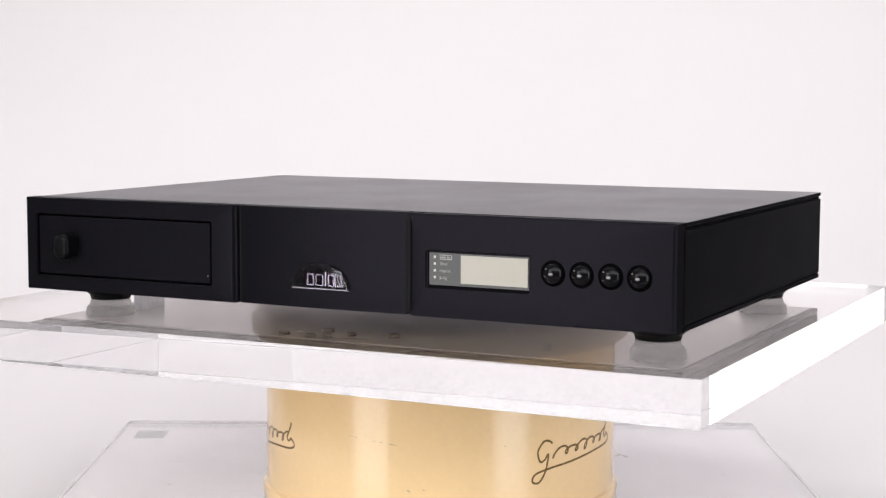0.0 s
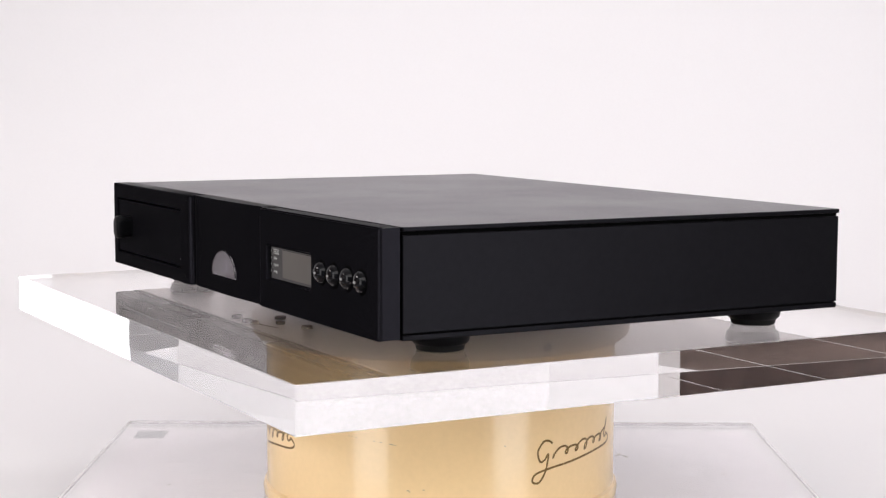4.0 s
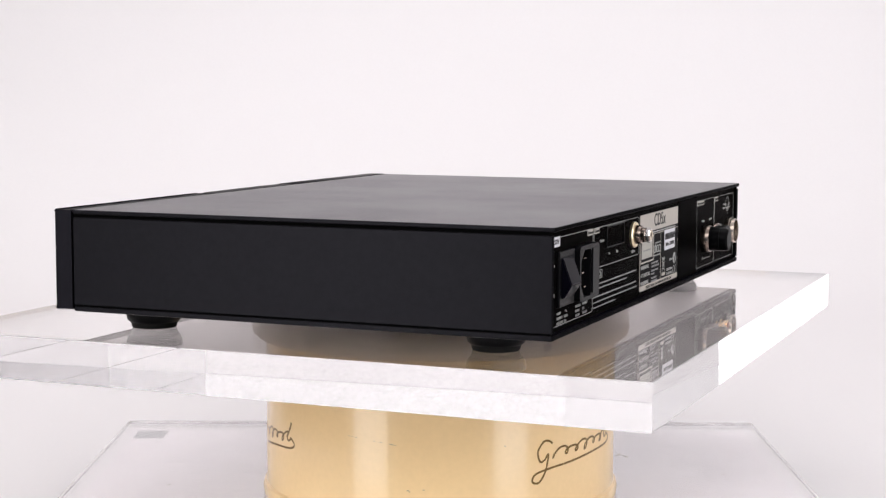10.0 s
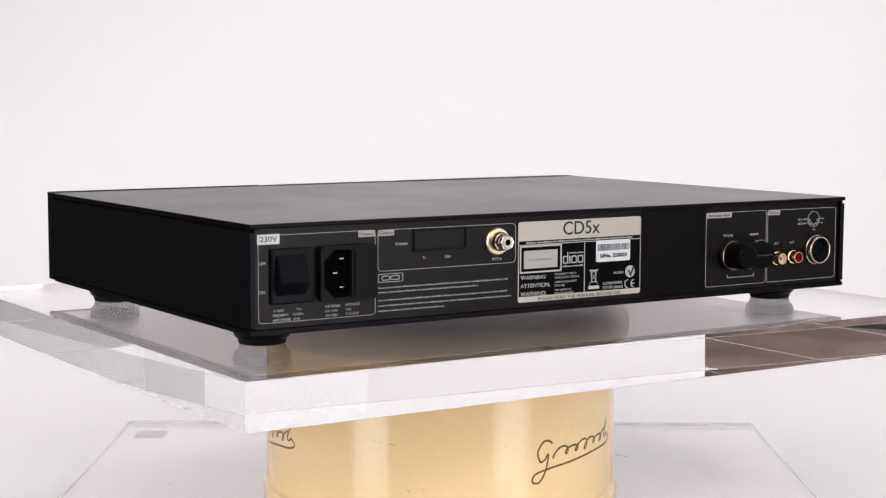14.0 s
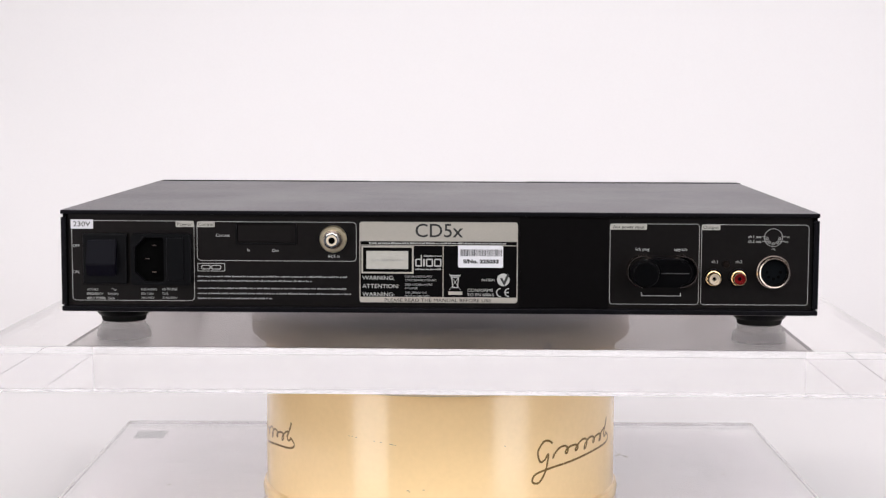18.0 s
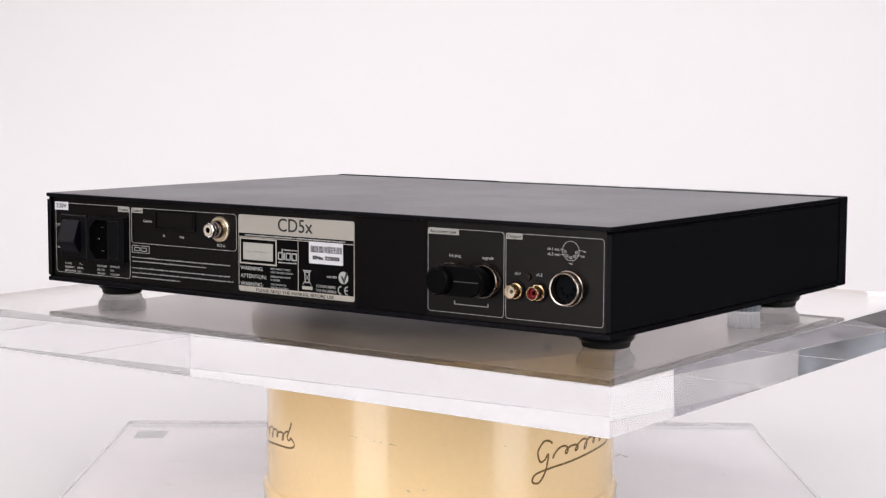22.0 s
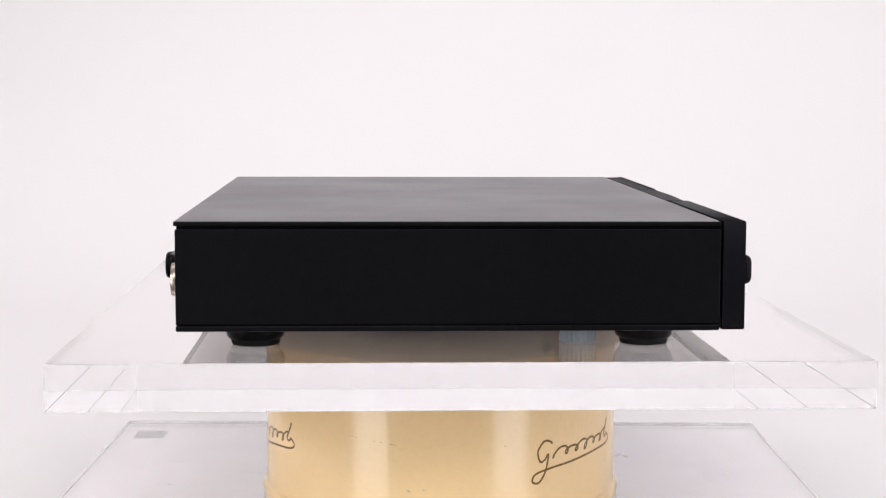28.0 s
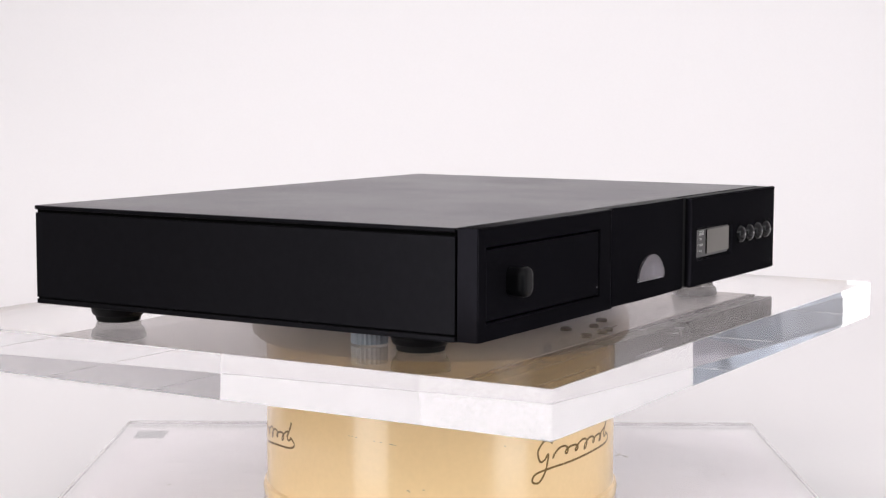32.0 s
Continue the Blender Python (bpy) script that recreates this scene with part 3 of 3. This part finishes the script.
def power_inlet(player, rear):
    sw = part("switch", at(box(B(), -0.2008, -0.1755, 0.0144, 0.0436, 0.0, 0.0022, 0.0008), REAR), PLASTIC, player, "black mains rocker switch")
    bm, ends = B(), []                       # two facets that meet low on the rocker
    for u in (-0.1980, -0.1812):
        ends.append([bm.verts.new((u, v, n)) for v, n in ((0.0402, 0.0018), (0.0402, 0.0030), (0.0262, 0.0080), (0.0192, 0.0036), (0.0192, 0.0018))])
    for i in range(5):
        j = (i + 1) % 5
        bm.faces.new((ends[0][i], ends[0][j], ends[1][j], ends[1][i]))
    bm.faces.new(ends[0])
    bm.faces.new(ends[1][::-1])
    bmesh.ops.bevel(bm, geom=list(bm.edges), offset=0.0005, segments=2, affect="EDGES")
    part("rocker", at(bm, REAR), ROCKER, sw)
    x0, x1, y0, y1, c = -0.1707, -0.1541, 0.0161, 0.0415, 0.0058
    corner = lambda p, q: [(p[0] + (q[0] - p[0]) * i / 5, p[1] + (q[1] - p[1]) * i / 5) for i in range(6)]
    opening = corner((x1, y1 - 0.001), (x1 - 0.001, y1)) + corner((x0 + c, y1), (x0, y1 - c)) + corner((x0, y0 + c), (x0 + c, y0)) + corner((x1 - 0.001, y0), (x1, y0 + 0.001))
    inlet = part("mains_inlet", at(ring(B(), rounded(-0.1728, -0.1386, 0.0141, 0.0437, 0.0025), opening, 0.0, 0.0042), REAR), PLASTIC, player, "black mains inlet with three pins")
    part("well", at(box(B(), -0.1706, -0.1542, 0.0162, 0.0414, 0.0001, 0.0004), REAR), RECESS_SHADE, inlet)
    for u, v in ((-0.1597, 0.0368), (-0.1637, 0.0291), (-0.1597, 0.0214)):
        part("pin", at(box(B(), u - 0.0005, u + 0.0005, v - 0.0014, v + 0.0014, 0.0005, 0.0030, 0.0002, 1), REAR @ Matrix.Translation((u, v, 0)) @ Matrix.Rotation(radians(90), 4, "Z") @ Matrix.Translation((-u, -v, 0))), DULL_NICKEL, inlet)
    part("fuse_drawer", at(box(B(), -0.1525, -0.1428, 0.0172, 0.0414, 0.0043, 0.0050, 0.0003), REAR), PLASTIC, inlet)


def phono(player, x, z, insert, label):
    """A small gold phono socket with a coloured insert."""
    s = part("phono_socket", at(lathe(B(), [(0.0043, 0.0), (0.0043, 0.0018), (0.0038, 0.002), (0.0038, 0.0066), (0.0036, 0.0070), (0.0032, 0.0070), (0.0031, 0.0014)], 32, -x, z), REAR), GOLD, player, label, smooth=True)
    part("insert", at(lathe(B(), [(0.00305, 0.0014), (0.00305, 0.0067), (0.0026, 0.0067), (0.0024, 0.0052), (0.0012, 0.0052), (0.0011, 0.002)], 28, -x, z), REAR), insert, s, smooth=True)
    part("collar", at(lathe(B(), [(0.0, 0.0001), (0.0054, 0.0001), (0.0054, 0.0012), (0.0, 0.0012)], 28, -x, z), REAR), PLASTIC, s, smooth=True)


def rear(player):
    panel = bpy.data.objects["rear_panel"]
    # printed boxes
    for u0, u1, v0, v1, r in ((-0.2074, -0.1373, 0.0047, 0.0508, 0.0025), (-0.1358, -0.0449, 0.0280, 0.0506, 0.0025),
                              (0.0986, 0.1492, 0.0044, 0.0506, 0.002), (0.1502, 0.2108, 0.0044, 0.0504, 0.002)):
        part("printed_box", at(outline(B(), u0, u1, v0, v1, r, 0.00026), REAR), PRINT, panel)
    for u0, u1, v0, v1, words, h in ((-0.1478, -0.1375, 0.0473, 0.0506, "Power", 0.0019), (-0.1356, -0.1256, 0.0473, 0.0504, "Control", 0.0019),
                                     (0.0988, 0.1194, 0.0472, 0.0504, "Aux power input", 0.0019), (0.1504, 0.1607, 0.0472, 0.0502, "Output", 0.0019)):
        part("printed_tag", at(prism(B(), rounded(u0, u1, v0, v1, 0.0004, 2), 0.0, 0.0002), REAR), TAG_GREY, panel)
        lettering("lettering", words, (u0 + u1) / 2, v0 + 0.0007, h, INK, panel, REAR, 0.0002, (u1 - u0) * 0.86, "CENTER")
    vt = part("voltage_sticker", at(box(B(), -0.2078, -0.1950, 0.0460, 0.0513, 0.0, 0.0003), REAR), STICKER, player, "white voltage sticker")
    lettering("lettering", "230V", -0.2014, 0.0474, 0.0029, INK, vt, REAR, 0.0003, 0.0098, "CENTER")
    for words, u, v, h, al in (("OFF", -0.2049, 0.0354, 0.0017, "CENTER"), ("ON", -0.2052, 0.0204, 0.0017, "CENTER"), ("Comms", -0.1210, 0.0418, 0.0018, "CENTER"),
                               ("In", -0.1064, 0.0335, 0.0017, "CENTER"), ("Out", -0.0910, 0.0333, 0.0017, "CENTER"), ("RC5 in", -0.0577, 0.0301, 0.0017, "CENTER"),
                               ("link plug", 0.1170, 0.0353, 0.0017, "CENTER"), ("upgrade", 0.1387, 0.0353, 0.0017, "CENTER"), ("ch.1", 0.1579, 0.0283, 0.0017, "CENTER"),
                               ("ch.2", 0.1716, 0.0284, 0.0017, "CENTER"), ("ch.1 out", 0.1838, 0.0428, 0.0016, "RIGHT"), ("ch.2 out", 0.1838, 0.0401, 0.0016, "RIGHT"),
                               ("nc", 0.1982, 0.0428, 0.0014, "LEFT"), ("nc", 0.1974, 0.0401, 0.0014, "LEFT"), ("-ve", 0.1907, 0.0360, 0.0014, "CENTER")):
        lettering("lettering", words, u, v, h, PRINT, panel, REAR, 0.0001, None, al)
    for words, u0, u1, v in (("AC ONLY", -0.1990, -0.1925, 0.0104), ("FREQUENCY", -0.1990, -0.1900, 0.0079), ("INPUT POWER", -0.1990, -0.1885, 0.0054),
                             ("FUSE RATING", -0.1680, -0.1590, 0.0106), ("ANTISURGE", -0.1560, -0.1472, 0.0108)):
        lettering("lettering", words, u0, v, 0.0014, PRINT, panel, REAR, 0.0001, u1 - u0)
    for words, u0, u1, v in (("50/60Hz", -0.1872, -0.1810, 0.0079), ("20VA", -0.1872, -0.1832, 0.0054), ("100-120V", -0.1680, -0.1608, 0.0081),
                             ("200-240V", -0.1680, -0.1605, 0.0057), ("T2AL", -0.1560, -0.1522, 0.0082), ("T1AL/250V", -0.1560, -0.1474, 0.0058)):
        lettering("lettering", words, u0, v, 0.0014, DIM_PRINT, panel, REAR, 0.0001, u1 - u0)
    wave = [(-0.1852 + 0.0030 * i / 12, 0.0111 + 0.0006 * math.sin(2 * math.pi * i / 12)) for i in range(13)]
    part("current_sign", at(prism(B(), [(u, v + 0.00014) for u, v in wave] + [(u, v - 0.00014) for u, v in wave[::-1]], 0, 0.0002), REAR), PRINT, panel)
    # trademark box and two paragraphs
    part("mark_box", at(outline(B(), -0.1356, -0.1199, 0.0219, 0.0266, 0.0003, 0.0003), REAR), PRINT, panel)
    part("mark_shape", at(outline(B(), -0.1334, -0.1282, 0.0230, 0.0255, 0.0008, 0.0004), REAR), PRINT, panel)
    part("mark_shape", at(outline(B(), -0.1277, -0.1221, 0.0230, 0.0255, 0.0008, 0.0004), REAR), PRINT, panel)
    for k, (u1, v) in enumerate(((-0.0502, 0.0186), (-0.0702, 0.0161), (-0.0500, 0.0118), (-0.0478, 0.0088), (-0.0931, 0.0060))):
        bars("small_print", -0.1356, u1, v, 0.0009, DIM_PRINT, panel, REAR, 60 + k)
    part("blank_panel", at(box(B(), 0.0476, 0.0980, 0.0008, 0.0540, 0.0, 0.0003), REAR), BLANK_BLACK, player, "plain black blanking panel")
    # data recess
    rec = part("data_recess", at(ring(B(), rounded(-0.1136, -0.0790, 0.0377, 0.0501, 0.0006, 2), rounded(-0.1130, -0.0796, 0.0383, 0.0495, 0.0004, 2), 0.0, 0.0009), REAR), PLASTIC, player, "black recessed data socket")
    part("cover", at(box(B(), -0.1125, -0.0815, 0.0390, 0.0489, 0.0001, 0.0005, 0.0002, 1), REAR), REAR_BLACK, rec)
    # long nickel socket with a gold washer
    s = part("remote_socket", at(lathe(B(), [(0, 0.0084), (0.0040, 0.0084), (0.0043, 0.0080), (0.0043, 0.0060), (0.0052, 0.0058), (0.0056, 0.0042), (0.0056, 0.002), (0.0, 0.002)], 36, -0.0581, 0.0409), REAR), DULL_NICKEL, player, "dull nickel phono socket on a gold washer", smooth=True)
    part("washer", at(lathe(B(), [(0.0054, 0.0001), (0.0078, 0.0001), (0.0078, 0.0014), (0.0072, 0.0022), (0.0054, 0.0022)], 36, -0.0581, 0.0409), REAR), PALE_GOLD, s, "pale gold washer", smooth=True)
    part("tip", at(lathe(B(), [(0.0019, 0.0084), (0.0019, 0.0110), (0.0040, 0.0112), (0.0045, 0.0106), (0.0045, 0.0088), (0.0041, 0.0084)], 8, -0.0581, 0.0409), REAR), CHROME, s, "bright faceted tip")
    part("insert", at(lathe(B(), [(0.0019, 0.0100), (0.0019, 0.0114), (0.0031, 0.0114), (0.0031, 0.0100)], 28, -0.0581, 0.0409), REAR), WHITE_PLASTIC, s, "white insert", smooth=True)
    part("bore", at(lathe(B(), [(0, 0.0092), (0.0017, 0.0092), (0.0, 0.0090)], 16, -0.0581, 0.0409), REAR), RECESS_SHADE, s)
    # power sockets, one with the link plug
    for u in (0.1172, 0.1390):
        sk = part("power_socket", at(lathe(B(), [(0.0092, 0.0001), (0.0094, 0.0006), (0.0094, 0.0054), (0.0090, 0.0060), (0.0084, 0.0060), (0.0082, 0.0012)], 40, u, 0.0238), REAR), DULL_NICKEL, player, "round dull nickel power socket", smooth=True)
        part("core", at(lathe(B(), [(0.0, 0.0011), (0.0081, 0.0011), (0.0081, 0.002), (0.0, 0.002)], 32, u, 0.0238), REAR), PLASTIC, sk)
    plug = part("link_plug", at(lathe(B(), [(0, 0.0022), (0.0080, 0.0022), (0.0080, 0.0140), (0.0076, 0.0176), (0.0066, 0.0186), (0.0, 0.0188)], 40, 0.1176, 0.0236), REAR), PLUG_BLACK, player, "black plastic link plug", smooth=True)
    oblong = [(0.1172 + 0.0079 * math.cos(radians(90 + 180 * i / 14)), 0.0238 + 0.0079 * math.sin(radians(90 + 180 * i / 14))) for i in range(15)]
    oblong += [(0.1368 + 0.0079 * math.cos(radians(-90 + 180 * i / 14)), 0.0238 + 0.0079 * math.sin(radians(-90 + 180 * i / 14))) for i in range(15)]
    bm = prism(B(), oblong, 0.0062, 0.0142)
    bmesh.ops.bevel(bm, geom=[e for e in bm.edges if all(v.co.z > 0.0140 for v in e.verts)], offset=0.0014, segments=3, affect="EDGES")
    part("bridge", at(bm, REAR), PLUG_BLACK, plug, smooth=True)
    part("ridge", at(box(B(), 0.1262, 0.1420, 0.0235, 0.0241, 0.0139, 0.0145, 0.0002, 1), REAR), RIDGE, plug)
    bm = B()
    for u0, u1, v0, v1 in ((0.1166, 0.1171, 0.0094, 0.0112), (0.1166, 0.1392, 0.0092, 0.0096), (0.1387, 0.1392, 0.0094, 0.0112)):
        box(bm, u0, u1, v0, v1, 0, 0.0002)
    part("printed_bracket", at(bm, REAR), PRINT, panel)
    phono(player, -0.1573, 0.0197, WHITE_PLASTIC, "gold phono socket with a white insert")
    phono(player, -0.1714, 0.0199, RED, "gold phono socket with a red insert")
    part("ground_screw", at(lathe(B(), [(0, 0.001), (0.0018, 0.0009), (0.0022, 0.0002), (0.0022, 0)], 20, 0.1645, 0.0277), REAR), BRONZE, player, "dull ground screw", smooth=True)
    din = part("din_socket", at(lathe(B(), [(0.0094, 0.0), (0.0095, 0.0030), (0.0090, 0.0034), (0.0090, 0.0064), (0.0086, 0.0070), (0.0079, 0.0068), (0.0075, 0.0008)], 44, 0.1907, 0.0236), REAR), NICKEL, player, "round nickel audio socket", smooth=True)
    core = part("core", at(lathe(B(), [(0, 0.0028), (0.0073, 0.0028), (0.0073, 0.0004), (0, 0.0004)], 40, 0.1907, 0.0236), REAR), DIN_CORE, din)
    for a in (180, 225, 270, 315, 360):
        part("contact", at(lathe(B(), [(0, 0.0030), (0.0009, 0.0030), (0.0009, 0.0027)], 10, 0.1907 + 0.0038 * math.cos(radians(a)), 0.0236 + 0.0038 * math.sin(radians(a))), REAR), RECESS_SHADE, din)
    bm = ring(B(), circle(0.1907, 0.0431, 0.0052), circle(0.1907, 0.0431, 0.00495), 0, 0.0002)
    for a in (190, 230, 270, 310, 350):
        ring(bm, circle(0.1907 + 0.0035 * math.cos(radians(a)), 0.0431 + 0.0035 * math.sin(radians(a)), 0.0008, 12), circle(0.1907 + 0.0035 * math.cos(radians(a)), 0.0431 + 0.0035 * math.sin(radians(a)), 0.0005, 12), 0, 0.0002)
    for ua, ub, v in ((0.1843, 0.1864, 0.0436), (0.1843, 0.1874, 0.0409), (0.1950, 0.1978, 0.0436), (0.1940, 0.1970, 0.0409)):
        box(bm, ua, ub, v - 0.00012, v + 0.00012, 0, 0.0002)
    part("printed_diagram", at(bm, REAR), PRINT, panel)


def rating_label(player):
    """The foil label: u, v in hundredths of its width and height, from its lower left corner."""
    u0, u1, v0, v1 = -0.0432, 0.0466, 0.0046, 0.0509
    S = REAR
    U = lambda p: u0 + (u1 - u0) * (p - 30) / 826
    V = lambda p: v1 - (v1 - v0) * (p - 55) / 430
    lab = part("rating_label", at(prism(B(), rounded(u0, u1, v0, v1, 0.0016), 0.0, 0.0003), S), LABEL_SILVER, player, "black and silver foil rating label")
    def field(name, a, b, c, d, mat, n=0.0004, r=0.0001):
        return part(name, at(prism(B(), rounded(U(a), U(b), V(d), V(c), r, 2), 0.00025, n), S), mat, lab)
    field("black_field", 35, 851, 158, 455, LABEL_BLACK)
    lettering("lettering", "CD5x", U(446), V(135), (v1 - v0) * 74 / 430, INK, lab, S, 0.0003, U(570) - U(322), "CENTER", 0.00006)
    bars("small_print", U(80), U(800), V(172), 0.0010, PRINT, lab, S, 7, 0.0004)
    field("rule", 35, 851, 177, 181, LABEL_SILVER, 0.0005)
    part("laser_frame", at(outline(B(), U(40), U(313), V(330), V(183), 0.0002, 0.0009, 0.0003, 0.0005), S), LABEL_SILVER, lab)
    field("laser_plate", 66, 285, 210, 306, TAG_GREY, 0.0005)
    lettering("lettering", "CLASS 1 LASER PRODUCT", U(175), V(264), 0.0010, DIM_PRINT, lab, S, 0.0005, U(258) - U(92), "CENTER")
    field("divider", 465, 469, 181, 455, LABEL_SILVER, 0.0005)
    # disc mark as plain shapes
    for a, b in ((322, 356), (362, 372), (378, 414), (420, 458)):
        part("mark_shape", at(outline(B(), U(a), U(b), V(292), V(250), 0.0007, 0.0007, 0.0003, 0.0005), S), PRINT, lab)
    field("mark_stem", 350, 356, 230, 292, PRINT, 0.0006)
    bars("mark_bar", U(366), U(458), V(239), 0.0009, PRINT, lab, S, 11, 0.0004)
    bars("mark_bar", U(322), U(458), V(310), 0.0009, PRINT, lab, S, 12, 0.0004)
    for words, b, v in (("WARNING:", 212, 364), ("ATTENTION:", 237, 408), ("WARNING:", 212, 452)):
        lettering("lettering", words, U(45), V(v), 0.0024, PRINT, lab, S, 0.0004, U(b) - U(45))
    for words, b, v in (("DISCONNECT SUPPLY", 412, 351), ("CORD BEFORE OPENING", 432, 370), ("DEBRANCHER AVANT", 414, 394), ("D'OUVRIR", 335, 413),
                        ("THIS APPARATUS", 380, 437), ("MUST BE EARTHED", 395, 455)):
        lettering("lettering", words, U(268), V(v), 0.0012, DIM_PRINT, lab, S, 0.0004, U(b) - U(268))
    lettering("lettering", "PLEASE READ THE MANUAL BEFORE USE", U(440), V(480), 0.0019, INK, lab, S, 0.0003, U(718) - U(162), "CENTER")
    st = part("serial_sticker", at(prism(B(), rounded(U(545), U(780), V(296), V(178), 0.0009), 0.0003, 0.0006), S), STICKER, lab, "white paper sticker with a barcode")
    rnd, bm, u = random.Random(5), B(), U(558)
    while u < U(772):
        w = rnd.choice((0.00025, 0.0004, 0.0006))
        box(bm, u, u + w, V(235), V(199), 0.0006, 0.0007)
        u += w + rnd.choice((0.0003, 0.00045))
    part("barcode", at(bm, S), INK, lab)
    lettering("lettering", "S/No. 225033", U(664), V(272), 0.0021, INK, lab, S, 0.0006, U(758) - U(572), "CENTER", 0.00014)
    # crossed bin, bar, tick and conformity signs
    bm = B()
    for sgn in (-1, 1):
        m = Matrix.Translation((U(530), V(374), 0)) @ Matrix.Rotation(sgn * 0.62, 4, "Z")
        t = box(B(), -0.00012, 0.00012, -0.0056, 0.0056, 0.0004, 0.0006)
        t.transform(m)
        me = bpy.data.meshes.new("tmp")
        t.to_mesh(me)
        bm.from_mesh(me)
        t.free()
        bpy.data.meshes.remove(me)
    ring(bm, [(U(510), V(345)), (U(550), V(345)), (U(545), V(405)), (U(516), V(405))], [(U(515), V(350)), (U(545), V(350)), (U(541), V(400)), (U(520), V(400))], 0.0004, 0.0006)
    box(bm, U(503), U(557), V(343), V(336), 0.0004, 0.0006)
    part("bin_sign", at(bm, S), PRINT, lab)
    field("sign_bar", 495, 568, 424, 442, LABEL_SILVER, 0.0005)
    part("tick_disc", at(prism(B(), circle(U(782), V(360), 0.0036), 0.0003, 0.0005), S), PRINT, lab)
    bm = B()
    prism(bm, [(U(764), V(352)), (U(777), V(350)), (U(785), V(368)), (U(802), V(328)), (U(814), V(334)), (U(787), V(393))], 0.0005, 0.0006)
    part("tick", at(bm, S), INK, lab)
    lettering("lettering", "N1501", U(735), V(368), 0.0015, PRINT, lab, S, 0.0004, U(735) - U(670), "RIGHT")
    lettering("lettering", "CONFORMS", U(595), V(424), 0.0017, PRINT, lab, S, 0.0004, U(727) - U(595))
    lettering("lettering", "TO EN 60065", U(593), V(448), 0.0017, PRINT, lab, S, 0.0004, U(733) - U(593))
    for cx in (768, 812):
        arc = [(radians(90 + 180 * i / 14)) for i in range(15)]
        o = [(U(cx) + 0.0026 * math.cos(a), V(428) + 0.0026 * math.sin(a)) for a in arc]
        i_ = [(U(cx) + 0.0020 * math.cos(a), V(428) + 0.0020 * math.sin(a)) for a in arc]
        part("sign_arc", at(prism(B(), o + i_[::-1], 0.0003, 0.0005), S), PRINT, lab)
    field("sign_stroke", 794, 812, 425, 431, PRINT, 0.0005)


studio()
platter = stand()
player = thing("cd_player", "slim black disc player standing on the clear platter", "disc player")
player.location = (0, 0, ZC)
front(player)
case(player)
power_inlet(player, None)
rear(player)
rating_label(player)


# ---- the platter and the player turn together ----
TURNS = ((0, -26.68), (1, -35.34), (2, -44.01), (3, -52.67), (6, -78.44), (7, -87.05), (8, -95.65), (9, -103.96), (10, -112.44), (11, -120.78), (12, -129.34), (13, -138.14), (14, -146.98), (17, -172.57), (18, -181.33), (19, -189.96), (20, -198.62), (21, -207.56), (22, -216.40), (23, -225.05), (24, -233.63), (25, -242.25), (28, -267.43), (29, -275.81), (30, -284.20), (31, -292.60), (32, -300.99))


def motions():
    rows = [(t, pose(0, 0, ZC, 0, 0, a)) for t, a in TURNS]
    walk(platter, rows)
    walk(player, rows)


motions()
